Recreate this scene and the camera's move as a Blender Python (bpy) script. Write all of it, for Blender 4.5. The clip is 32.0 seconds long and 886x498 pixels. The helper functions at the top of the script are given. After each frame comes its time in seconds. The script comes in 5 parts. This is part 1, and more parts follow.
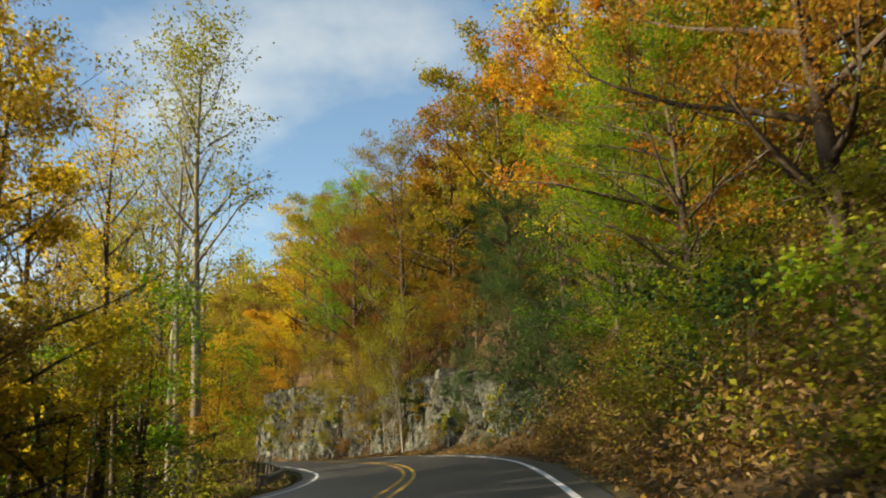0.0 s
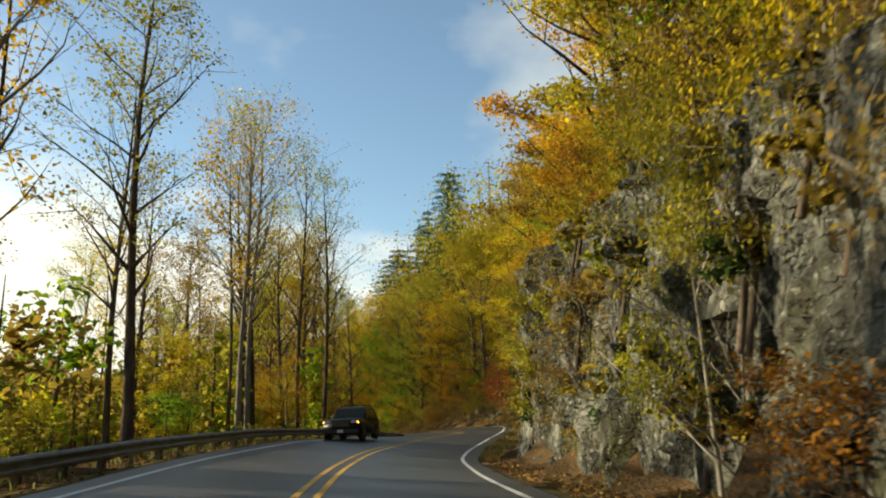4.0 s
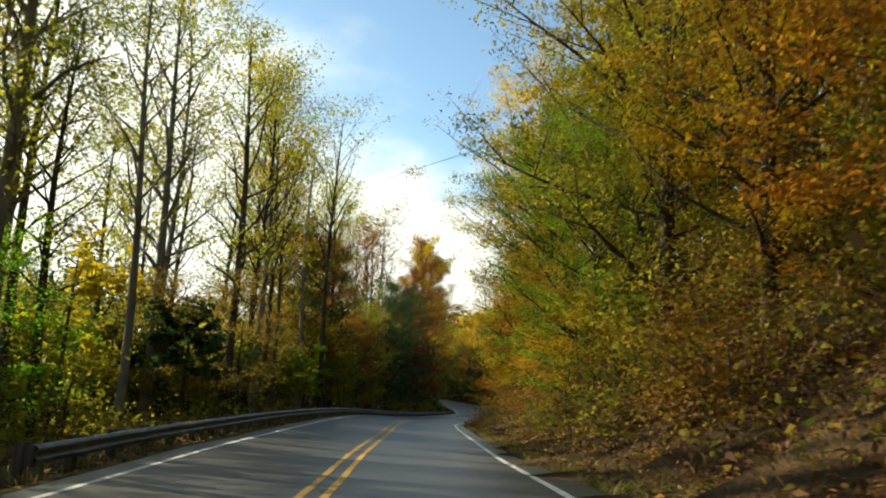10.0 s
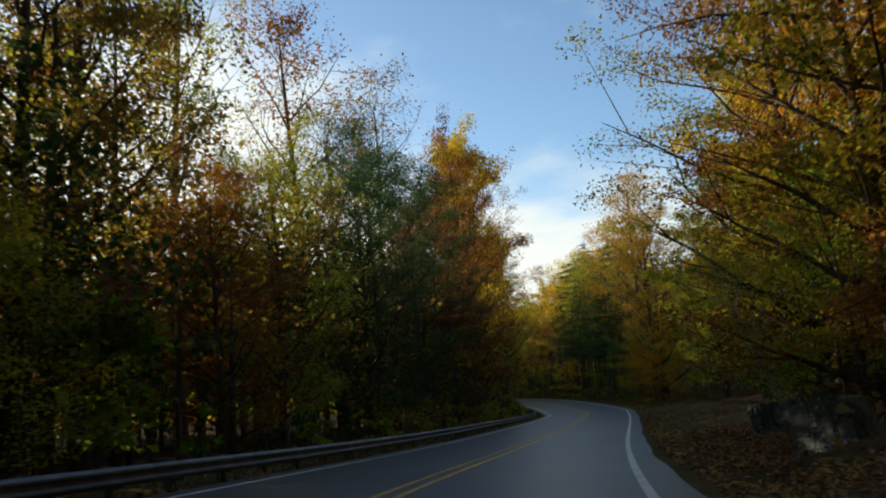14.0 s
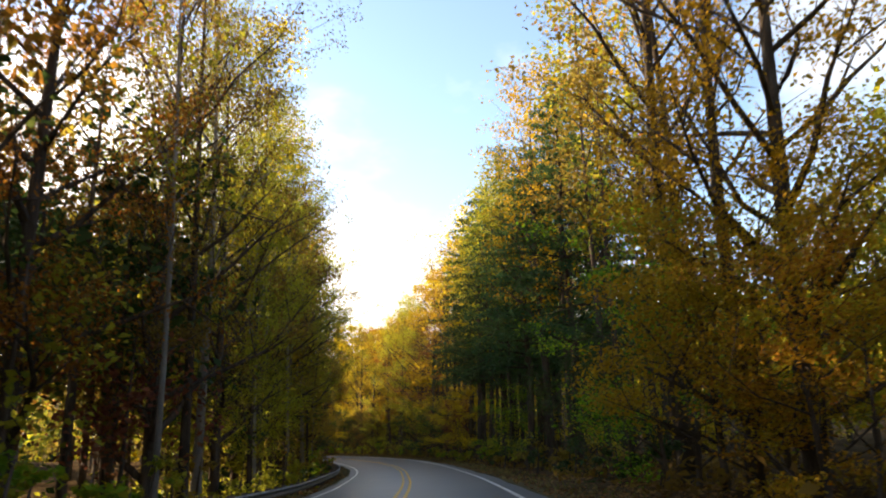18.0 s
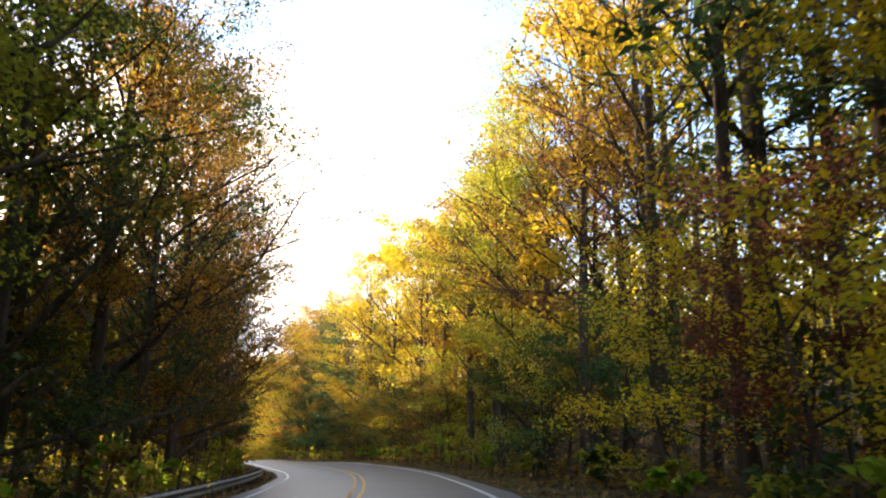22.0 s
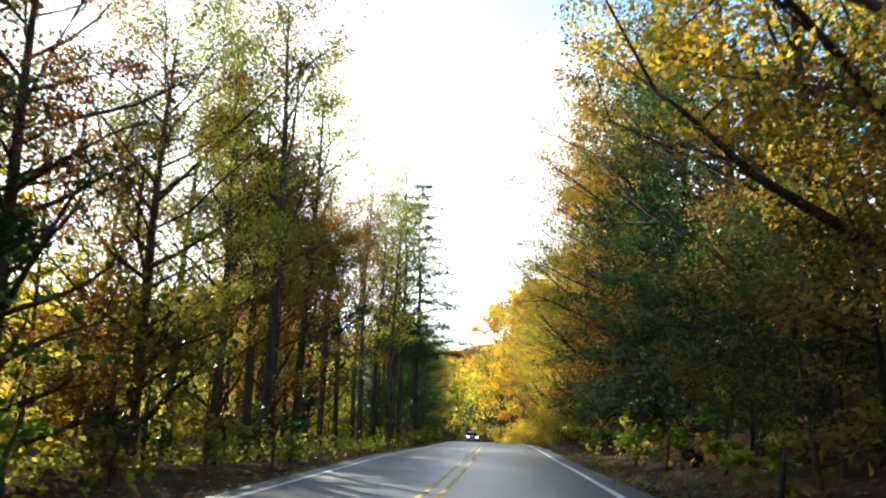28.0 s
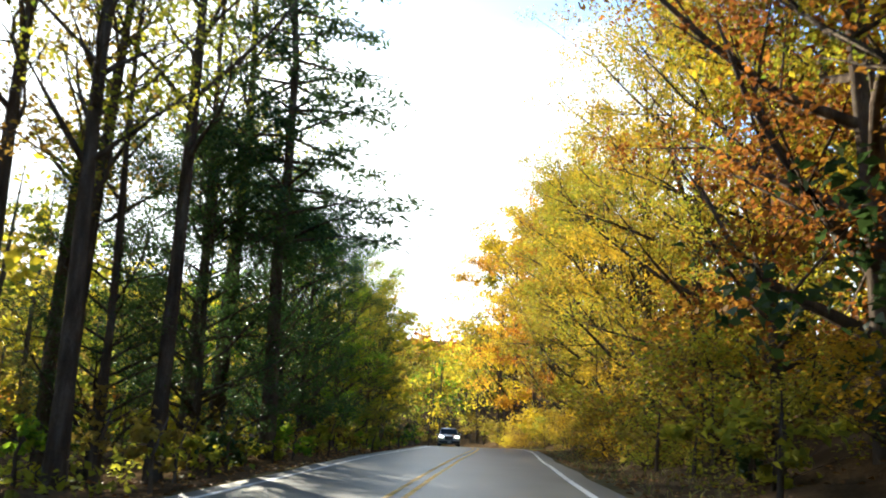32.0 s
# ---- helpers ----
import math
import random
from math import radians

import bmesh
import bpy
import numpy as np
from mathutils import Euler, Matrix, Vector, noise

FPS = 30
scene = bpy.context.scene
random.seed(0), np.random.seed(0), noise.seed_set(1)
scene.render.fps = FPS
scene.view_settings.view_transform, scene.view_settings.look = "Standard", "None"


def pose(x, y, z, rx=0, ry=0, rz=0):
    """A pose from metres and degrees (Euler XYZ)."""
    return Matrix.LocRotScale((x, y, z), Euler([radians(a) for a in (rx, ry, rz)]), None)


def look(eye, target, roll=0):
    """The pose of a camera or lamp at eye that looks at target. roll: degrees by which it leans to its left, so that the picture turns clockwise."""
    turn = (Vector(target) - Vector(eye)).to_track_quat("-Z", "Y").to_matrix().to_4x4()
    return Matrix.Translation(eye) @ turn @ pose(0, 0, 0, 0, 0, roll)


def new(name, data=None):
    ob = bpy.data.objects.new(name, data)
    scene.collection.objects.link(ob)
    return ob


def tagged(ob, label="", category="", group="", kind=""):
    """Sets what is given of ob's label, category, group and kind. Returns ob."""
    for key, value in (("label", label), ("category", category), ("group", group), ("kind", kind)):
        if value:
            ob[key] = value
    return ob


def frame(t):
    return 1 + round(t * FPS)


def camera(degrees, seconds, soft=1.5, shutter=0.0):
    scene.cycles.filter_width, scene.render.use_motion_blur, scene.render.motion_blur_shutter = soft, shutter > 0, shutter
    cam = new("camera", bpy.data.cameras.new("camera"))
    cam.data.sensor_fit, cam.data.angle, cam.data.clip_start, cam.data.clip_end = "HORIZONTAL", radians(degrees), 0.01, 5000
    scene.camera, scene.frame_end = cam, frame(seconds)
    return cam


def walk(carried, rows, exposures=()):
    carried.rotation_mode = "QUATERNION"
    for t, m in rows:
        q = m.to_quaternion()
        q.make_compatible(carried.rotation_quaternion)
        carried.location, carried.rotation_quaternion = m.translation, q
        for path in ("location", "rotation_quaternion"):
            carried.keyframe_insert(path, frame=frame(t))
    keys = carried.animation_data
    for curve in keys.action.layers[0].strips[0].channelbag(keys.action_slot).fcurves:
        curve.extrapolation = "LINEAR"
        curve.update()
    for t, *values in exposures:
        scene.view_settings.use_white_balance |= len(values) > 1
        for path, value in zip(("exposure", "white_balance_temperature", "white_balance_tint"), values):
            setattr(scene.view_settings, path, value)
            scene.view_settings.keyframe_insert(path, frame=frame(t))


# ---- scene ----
# ---------------------------------------------------------------- camera and walk
cam = camera(59.2, 32.0, soft=2.0, shutter=0.12)
PATH = [
    (0.0, pose(-0.52, -1.11, -0.69, 104.34, 2.87, -1.75)),
    (0.5, pose(-0.03, 6.02, -0.51, 103.05, 0.88, -1.90)),
    (1.0, pose(0.58, 13.13, -0.34, 104.62, -0.65, -1.57)),
    (1.5, pose(0.84, 19.50, -0.23, 103.66, -1.08, -0.72)),
    (2.0, pose(0.64, 26.13, -0.17, 103.56, -2.21, 3.13)),
    (2.5, pose(0.14, 32.75, -0.07, 104.53, -2.18, 10.24)),
    (3.0, pose(-1.17, 39.48, -0.03, 103.80, -2.08, 16.57)),
    (3.5, pose(-3.26, 46.10, -0.02, 102.90, -0.97, 22.57)),
    (5.5, pose(-15.67, 71.05, -0.03, 102.07, 4.82, 27.78)),
    (6.0, pose(-18.44, 77.64, -0.13, 103.18, 5.96, 25.75)),
    (6.5, pose(-21.27, 84.50, -0.07, 104.15, 5.73, 23.48)),
    (7.0, pose(-23.57, 91.68, 0.10, 104.08, 3.63, 21.78)),
    (7.5, pose(-25.78, 98.60, 0.31, 103.84, 0.76, 21.22)),
    (8.0, pose(-28.09, 105.51, 0.36, 103.11, -1.45, 21.17)),
    (8.5, pose(-31.05, 112.18, 0.51, 102.38, -2.97, 22.80)),
    (9.0, pose(-34.71, 118.26, 0.42, 101.89, -4.31, 32.52)),
    (9.5, pose(-38.75, 123.63, 0.33, 101.71, -3.84, 41.02)),
    (10.0, pose(-43.17, 128.59, 0.20, 99.99, -2.48, 46.97)),
    (10.5, pose(-47.83, 133.40, 0.07, 100.34, -1.30, 49.88)),
    (11.0, pose(-52.75, 138.16, -0.20, 100.44, 0.57, 51.28)),
    (11.5, pose(-57.91, 142.82, -0.41, 100.58, 2.61, 52.14)),
    (12.0, pose(-62.88, 147.49, -0.61, 101.61, 3.88, 53.27)),
    (12.5, pose(-67.99, 151.95, -0.72, 102.19, 4.70, 54.34)),
    (13.0, pose(-73.34, 157.07, -0.99, 101.72, 4.83, 55.13)),
    (13.5, pose(-78.81, 162.04, -1.11, 101.39, 5.25, 53.33)),
    (14.0, pose(-84.18, 167.35, -1.41, 100.66, 5.22, 52.67)),
    (14.5, pose(-89.78, 173.12, -1.72, 101.63, 4.95, 50.41)),
    (15.0, pose(-95.20, 179.40, -2.05, 101.64, 5.11, 47.52)),
    (15.5, pose(-100.98, 185.76, -2.23, 102.56, 4.48, 46.03)),
    (17.5, pose(-123.91, 212.90, -2.79, 104.21, 1.68, 46.22)),
    (18.0, pose(-129.78, 219.62, -2.98, 104.51, 1.33, 46.59)),
    (18.5, pose(-136.40, 226.25, -3.10, 104.66, 0.76, 47.08)),
    (19.0, pose(-142.97, 232.54, -3.09, 103.35, 0.05, 47.40)),
    (19.5, pose(-149.74, 238.72, -3.18, 104.13, -0.67, 48.30)),
    (20.0, pose(-156.14, 244.42, -3.12, 103.17, -1.00, 50.58)),
    (20.5, pose(-162.75, 250.21, -3.15, 103.48, -0.88, 51.83)),
    (21.0, pose(-169.19, 255.81, -3.10, 104.57, -0.42, 52.83)),
    (21.5, pose(-175.51, 260.93, -3.09, 104.63, -0.32, 53.50)),
    (22.0, pose(-180.92, 265.04, -3.03, 105.09, -0.44, 54.98)),
    (22.5, pose(-186.71, 269.08, -2.93, 104.90, -1.29, 58.24)),
    (23.0, pose(-192.55, 273.12, -2.91, 104.66, -2.22, 61.03)),
    (23.5, pose(-198.45, 276.84, -2.80, 104.98, -2.35, 63.52)),
    (24.0, pose(-203.92, 280.34, -2.74, 104.43, -2.09, 66.16)),
    (24.5, pose(-209.44, 283.15, -2.68, 105.48, -1.59, 68.58)),
    (25.0, pose(-214.54, 285.66, -2.65, 104.21, -2.57, 70.81)),
    (25.5, pose(-219.24, 287.93, -2.57, 104.27, -3.58, 72.93)),
    (26.0, pose(-223.79, 290.05, -2.52, 104.90, -4.26, 74.46)),
    (26.5, pose(-228.70, 291.81, -2.46, 104.88, -4.16, 75.94)),
    (28.5, pose(-250.18, 298.76, -2.35, 102.83, -1.18, 79.54)),
    (29.0, pose(-255.76, 300.46, -2.36, 103.66, -1.07, 80.37)),
    (29.5, pose(-261.50, 302.00, -2.37, 103.79, -0.97, 80.96)),
    (30.0, pose(-267.32, 303.59, -2.37, 103.74, -1.08, 81.25)),
    (30.5, pose(-273.10, 305.17, -2.32, 103.98, -1.76, 80.06)),
    (31.0, pose(-278.81, 306.69, -2.30, 103.96, -1.83, 79.42)),
    (31.5, pose(-284.46, 308.13, -2.27, 103.49, -2.08, 79.89)),
    (32.0, pose(-289.98, 309.64, -2.27, 102.50, -1.96, 78.89)),
]
EXPOSURES = [(0.0, 1.2, 7300, 2), (1.0, 1.45, 7600, -1), (2.0, 1.35, 7700, 1), (3.0, 1.1, 7500, 0), (6.0, 0.95, 7100, 2), (7.0, 1.2, 7500, 2), (8.0, 1.3, 7700, 2), (10.0, 1.15, 6900, -3), (11.0, 1.05, 6800, -3), (12.0, 1.0, 6600, -4), (13.0, 0.75, 6200, -5), (14.0, 0.78, 6450, 2),
             (15.0, 1.45, 7600, 7), (16.0, 1.45, 7500, 8), (18.0, 2.0, 7400, 12), (19.0, 2.65, 6300, 5), (20.0, 2.8, 6400, 8), (21.5, 2.95, 6650, 11), (23.0, 2.15, 7200, 17), (24.0, 2.2, 7000, 14), (26.0, 2.35, 6100, 7), (28.5, 2.15, 5800, 1), (30.0, 2.2, 5900, 2), (31.0, 2.1, 5900, 2), (32.0, 2.1, 5900, 3)]
walk(cam, PATH, EXPOSURES)

# ---------------------------------------------------------------- sky and sun
SUN_TURN, SUN_HEIGHT = 104.5, 15.5      # degrees to the left of +y, and above the horizon
SUN_WAY = Vector((-math.sin(radians(SUN_TURN)) * math.cos(radians(SUN_HEIGHT)),
                  math.cos(radians(SUN_TURN)) * math.cos(radians(SUN_HEIGHT)), math.sin(radians(SUN_HEIGHT))))


def sky():
    world = bpy.data.worlds.new("sky")
    scene.world = world
    world.use_nodes = True
    nt = world.node_tree
    nt.nodes.clear()
    n = nt.nodes.new
    out, bg = n("ShaderNodeOutputWorld"), n("ShaderNodeBackground")
    tex = n("ShaderNodeTexSky")
    tex.sky_type, tex.sun_disc = "NISHITA", False
    tex.sun_elevation, tex.sun_rotation = radians(SUN_HEIGHT), radians(-SUN_TURN)
    tex.altitude, tex.air_density, tex.dust_density, tex.ozone_density = 900, 1.0, 1.2, 2.0
    co = n("ShaderNodeTexCoord")
    # thin high cloud, brighter towards the sun
    sep = n("ShaderNodeSeparateXYZ")
    nt.links.new(co.outputs["Generated"], sep.inputs[0])
    up = n("ShaderNodeMath")
    up.operation, up.inputs[1].default_value = "ADD", 0.22
    nt.links.new(sep.outputs["Z"], up.inputs[0])
    div = n("ShaderNodeVectorMath")
    div.operation = "DIVIDE"
    comb = n("ShaderNodeCombineXYZ")
    for i in range(3):
        nt.links.new(up.outputs[0], comb.inputs[i])
    nt.links.new(co.outputs["Generated"], div.inputs[0])
    nt.links.new(comb.outputs[0], div.inputs[1])
    noi = n("ShaderNodeTexNoise")
    noi.inputs["Scale"].default_value, noi.inputs["Detail"].default_value = 1.3, 6
    noi.inputs["Roughness"].default_value = 0.55
    nt.links.new(div.outputs[0], noi.inputs["Vector"])
    ramp = n("ShaderNodeMapRange")
    ramp.inputs["From Min"].default_value, ramp.inputs["From Max"].default_value = CLOUD_RANGE
    nt.links.new(noi.outputs["Fac"], ramp.inputs["Value"])
    dot = n("ShaderNodeVectorMath")
    dot.operation = "DOT_PRODUCT"
    dot.inputs[1].default_value = SUN_WAY
    nt.links.new(co.outputs["Generated"], dot.inputs[0])
    low = n("ShaderNodeMath")
    low.operation = "MULTIPLY_ADD"
    low.inputs[1].default_value, low.inputs[2].default_value = -1.9, 0.0
    nt.links.new(sep.outputs["Z"], low.inputs[0])
    sum1, ragged, sum2 = n("ShaderNodeMath"), n("ShaderNodeMath"), n("ShaderNodeMath")
    sum1.operation, ragged.operation, sum2.operation = "ADD", "MULTIPLY_ADD", "ADD"
    ragged.inputs[1].default_value, ragged.inputs[2].default_value = 1.0, -0.5
    nt.links.new(dot.outputs["Value"], sum1.inputs[0])
    nt.links.new(low.outputs[0], sum1.inputs[1])
    nt.links.new(noi.outputs["Fac"], ragged.inputs[0])
    nt.links.new(sum1.outputs[0], sum2.inputs[0])
    nt.links.new(ragged.outputs[0], sum2.inputs[1])
    near = n("ShaderNodeMapRange")
    near.interpolation_type = "SMOOTHSTEP"
    near.inputs["From Min"].default_value, near.inputs["From Max"].default_value = VEIL_RANGE
    nt.links.new(sum2.outputs[0], near.inputs["Value"])
    cov = n("ShaderNodeMath")
    cov.operation, cov.use_clamp = "MAXIMUM", True
    nt.links.new(near.outputs[0], cov.inputs[0])
    nt.links.new(ramp.outputs[0], cov.inputs[1])
    glow = n("ShaderNodeMapRange")
    glow.inputs["From Min"].default_value, glow.inputs["From Max"].default_value = -0.3, 1.0
    glow.inputs["To Min"].default_value, glow.inputs["To Max"].default_value = CLOUD_LIGHT
    nt.links.new(dot.outputs["Value"], glow.inputs["Value"])
    white = n("ShaderNodeMix")
    white.data_type, white.blend_type = "RGBA", "MULTIPLY"
    white.inputs["Factor"].default_value = 1
    white.inputs["A"].default_value = (1.0, 0.985, 0.96, 1)
    nt.links.new(glow.outputs[0], white.inputs["B"])
    mix = n("ShaderNodeMix")
    mix.data_type = "RGBA"
    nt.links.new(cov.outputs[0], mix.inputs["Factor"])
    nt.links.new(tex.outputs[0], mix.inputs["A"])
    nt.links.new(white.outputs["Result"], mix.inputs["B"])
    nt.links.new(mix.outputs["Result"], bg.inputs["Color"])
    bg.inputs["Strength"].default_value = SKY_STRENGTH
    nt.links.new(bg.outputs[0], out.inputs[0])


SKY_STRENGTH = 0.125
CLOUD_RANGE, VEIL_RANGE, CLOUD_LIGHT = (0.56, 0.95), (-0.14, 0.16), (3.6, 5.4)
sky()
sun = new("sun", bpy.data.lights.new("sun", "SUN"))
sun.data.energy, sun.data.angle, sun.data.color = 5.0, radians(0.6), (1.0, 0.85, 0.64)
sun.matrix_world = look(SUN_WAY * 100, (0, 0, 0))


# ---------------------------------------------------------------- materials
def nodes(name):
    m = bpy.data.materials.new(name)
    m.use_nodes = True
    nt = m.node_tree
    nt.nodes.clear()
    return m, nt, nt.nodes.new, nt.links.new


def ramp_node(nt, fac, stops):
    r = nt.nodes.new("ShaderNodeValToRGB")
    while len(r.color_ramp.elements) < len(stops):
        r.color_ramp.elements.new(0.5)
    for e, (p, c) in zip(r.color_ramp.elements, stops):
        e.position, e.color = p, (*c, 1)
    nt.links.new(fac, r.inputs[0])
    return r.outputs[0]


def leaf_material(name, shades, through_light=0.5, rough=0.7):
    """Leaves: every leaf takes one of the shades; patches of the crown and whole trees lean a little."""
    m, nt, n, link = nodes(name)
    geo, info, co = n("ShaderNodeNewGeometry"), n("ShaderNodeObjectInfo"), n("ShaderNodeTexCoord")
    noi = n("ShaderNodeTexNoise")
    noi.inputs["Scale"].default_value, noi.inputs["Detail"].default_value = 0.45, 2
    link(co.outputs["Object"], noi.inputs["Vector"])
    a = n("ShaderNodeMath")
    a.operation = "MULTIPLY_ADD"
    a.inputs[1].default_value = 0.62
    link(geo.outputs["Random Per Island"], a.inputs[0])
    b = n("ShaderNodeMath")
    b.operation = "MULTIPLY_ADD"
    b.inputs[1].default_value, b.inputs[2].default_value = 1.5, -0.55
    link(noi.outputs["Fac"], b.inputs[0])
    link(b.outputs[0], a.inputs[2])
    c = ramp_node(nt, a.outputs[0], [(i / (len(shades) - 1), s) for i, s in enumerate(shades)])
    hsv = n("ShaderNodeHueSaturation")
    link(c, hsv.inputs["Color"])
    h = n("ShaderNodeMapRange")
    h.inputs["To Min"].default_value, h.inputs["To Max"].default_value = 0.482, 0.518
    link(info.outputs["Random"], h.inputs["Value"])
    link(h.outputs[0], hsv.inputs["Hue"])
    v = n("ShaderNodeMapRange")
    v.inputs["To Min"].default_value, v.inputs["To Max"].default_value = 0.8, 1.2
    link(info.outputs["Random"], v.inputs["Value"])
    link(v.outputs[0], hsv.inputs["Value"])
    p, t, mix, out = n("ShaderNodeBsdfPrincipled"), n("ShaderNodeBsdfTranslucent"), n("ShaderNodeMixShader"), n("ShaderNodeOutputMaterial")
    p.inputs["Roughness"].default_value = rough
    p.inputs["Specular IOR Level"].default_value = 0.12
    link(hsv.outputs[0], p.inputs["Base Color"])
    link(hsv.outputs[0], t.inputs["Color"])
    mix.inputs[0].default_value = through_light
    link(p.outputs[0], mix.inputs[1])
    link(t.outputs[0], mix.inputs[2])
    link(mix.outputs[0], out.inputs[0])
    return m


def surface(name, stops, scale=4.0, fine=40.0, rough=0.85, bump=0.3, metal=0.0, stretch=(1, 1, 1), dist=0.02, obj=True):
    """A rough natural surface: colour by two sizes of noise, and relief."""
    m, nt, n, link = nodes(name)
    co = n("ShaderNodeTexCoord")
    mp = n("ShaderNodeMapping")
    mp.inputs["Scale"].default_value = stretch
    link(co.outputs["Object"], mp.inputs["Vector"])
    big, small = n("ShaderNodeTexNoise"), n("ShaderNodeTexNoise")
    for q, s, d in ((big, scale, 5), (small, fine, 4)):
        q.inputs["Scale"].default_value, q.inputs["Detail"].default_value = s, d
        link(mp.outputs[0], q.inputs["Vector"])
    mx = n("ShaderNodeMath")
    mx.operation, mx.inputs[1].default_value = "MULTIPLY_ADD", 0.45
    sub = n("ShaderNodeMath")
    sub.operation, sub.inputs[1].default_value = "MULTIPLY_ADD", 0.95
    sub.inputs[2].default_value = -0.2
    link(big.outputs["Fac"], sub.inputs[0])
    link(small.outputs["Fac"], mx.inputs[0])
    link(sub.outputs[0], mx.inputs[2])
    c = ramp_node(nt, mx.outputs[0], stops)
    info = n("ShaderNodeObjectInfo")
    hsv = n("ShaderNodeHueSaturation")
    v = n("ShaderNodeMapRange")
    v.inputs["To Min"].default_value, v.inputs["To Max"].default_value = 0.85, 1.15
    link(info.outputs["Random"], v.inputs["Value"])
    link(v.outputs[0], hsv.inputs["Value"])
    link(c, hsv.inputs["Color"])
    p, out, bm_ = n("ShaderNodeBsdfPrincipled"), n("ShaderNodeOutputMaterial"), n("ShaderNodeBump")
    p.inputs["Roughness"].default_value, p.inputs["Metallic"].default_value = rough, metal
    p.inputs["Specular IOR Level"].default_value = 0.0 if rough > 0.8 else 0.5
    bm_.inputs["Strength"].default_value, bm_.inputs["Distance"].default_value = bump, dist
    link(mx.outputs[0], bm_.inputs["Height"])
    link(bm_.outputs[0], p.inputs["Normal"])
    link(hsv.outputs[0], p.inputs["Base Color"])
    link(p.outputs[0], out.inputs[0])
    return m


def plain(name, colour, rough=0.5, metal=0.0, coat=0.0, glow=0.0):
    m, nt, n, link = nodes(name)
    co, noi = n("ShaderNodeTexCoord"), n("ShaderNodeTexNoise")
    noi.inputs["Scale"].default_value = 9
    link(co.outputs["Object"], noi.inputs["Vector"])
    lo, hi = [c * 0.85 for c in colour], [min(1, c * 1.12) for c in colour]
    c = ramp_node(nt, noi.outputs["Fac"], [(0.3, lo), (0.7, hi)])
    p, out = n("ShaderNodeBsdfPrincipled"), n("ShaderNodeOutputMaterial")
    p.inputs["Roughness"].default_value, p.inputs["Metallic"].default_value = rough, metal
    p.inputs["Coat Weight"].default_value = coat
    if glow:
        p.inputs["Emission Color"].default_value = (*colour, 1)
        p.inputs["Emission Strength"].default_value = glow
    link(c, p.inputs["Base Color"])
    link(p.outputs[0], out.inputs[0])
    return m


LEAF = {
    "yellow": leaf_material("yellow_leaves", [(0.253, 0.172, 0.014), (0.529, 0.356, 0.016), (0.690, 0.483, 0.023), (0.414, 0.391, 0.029)]),
    "gold": leaf_material("gold_leaves", [(0.220, 0.142, 0.018), (0.460, 0.315, 0.022), (0.610, 0.410, 0.026), (0.370, 0.330, 0.030)]),
    "olive": leaf_material("olive_leaves", [(0.130, 0.137, 0.021), (0.273, 0.273, 0.029), (0.416, 0.377, 0.034), (0.182, 0.247, 0.029)]),
    "green": leaf_material("green_leaves", [(0.074, 0.149, 0.016), (0.135, 0.270, 0.019), (0.257, 0.405, 0.024), (0.446, 0.446, 0.030)]),
    "orange": leaf_material("orange_leaves", [(0.230, 0.090, 0.015), (0.480, 0.205, 0.022), (0.600, 0.320, 0.026), (0.420, 0.310, 0.028)]),
    "rust": leaf_material("rust_leaves", [(0.132, 0.055, 0.015), (0.253, 0.105, 0.020), (0.385, 0.176, 0.024), (0.275, 0.187, 0.029)]),
    "mixed": leaf_material("mixed_leaves", [(0.213, 0.095, 0.018), (0.355, 0.20, 0.022), (0.163, 0.223, 0.022), (0.470, 0.338, 0.025), (0.285, 0.300, 0.027), (0.345, 0.170, 0.022)]),
    "brown": leaf_material("brown_leaves", [(0.115, 0.075, 0.023), (0.218, 0.138, 0.032), (0.310, 0.207, 0.039), (0.265, 0.218, 0.034)]),
    "red": leaf_material("red_leaves", [(0.16, 0.025, 0.014), (0.36, 0.045, 0.024), (0.50, 0.08, 0.035), (0.36, 0.13, 0.03)]),
    "maroon": leaf_material("maroon_leaves", [(0.088, 0.031, 0.022), (0.175, 0.050, 0.035), (0.250, 0.081, 0.045), (0.163, 0.100, 0.033)]),
    "dark": leaf_material("dark_evergreen_leaves", [(0.024, 0.048, 0.016), (0.042, 0.084, 0.024), (0.068, 0.118, 0.030), (0.104, 0.130, 0.032)], 0.36, 0.5),
    "needle": leaf_material("pine_needles", [(0.030, 0.068, 0.030), (0.057, 0.115, 0.046), (0.095, 0.162, 0.054), (0.121, 0.169, 0.049)], 0.3, 0.6),
}
BARK = surface("bark", [(0.2, (0.035, 0.027, 0.02)), (0.5, (0.085, 0.065, 0.05)), (0.8, (0.17, 0.145, 0.115))], 1.6, 22, 0.95, 0.8, stretch=(3, 3, 0.6), dist=0.04)
PALE_BARK = surface("pale_bark", [(0.2, (0.10, 0.09, 0.07)), (0.5, (0.22, 0.20, 0.165)), (0.8, (0.36, 0.335, 0.285))], 1.2, 18, 0.9, 0.5, stretch=(2, 2, 0.8), dist=0.03)


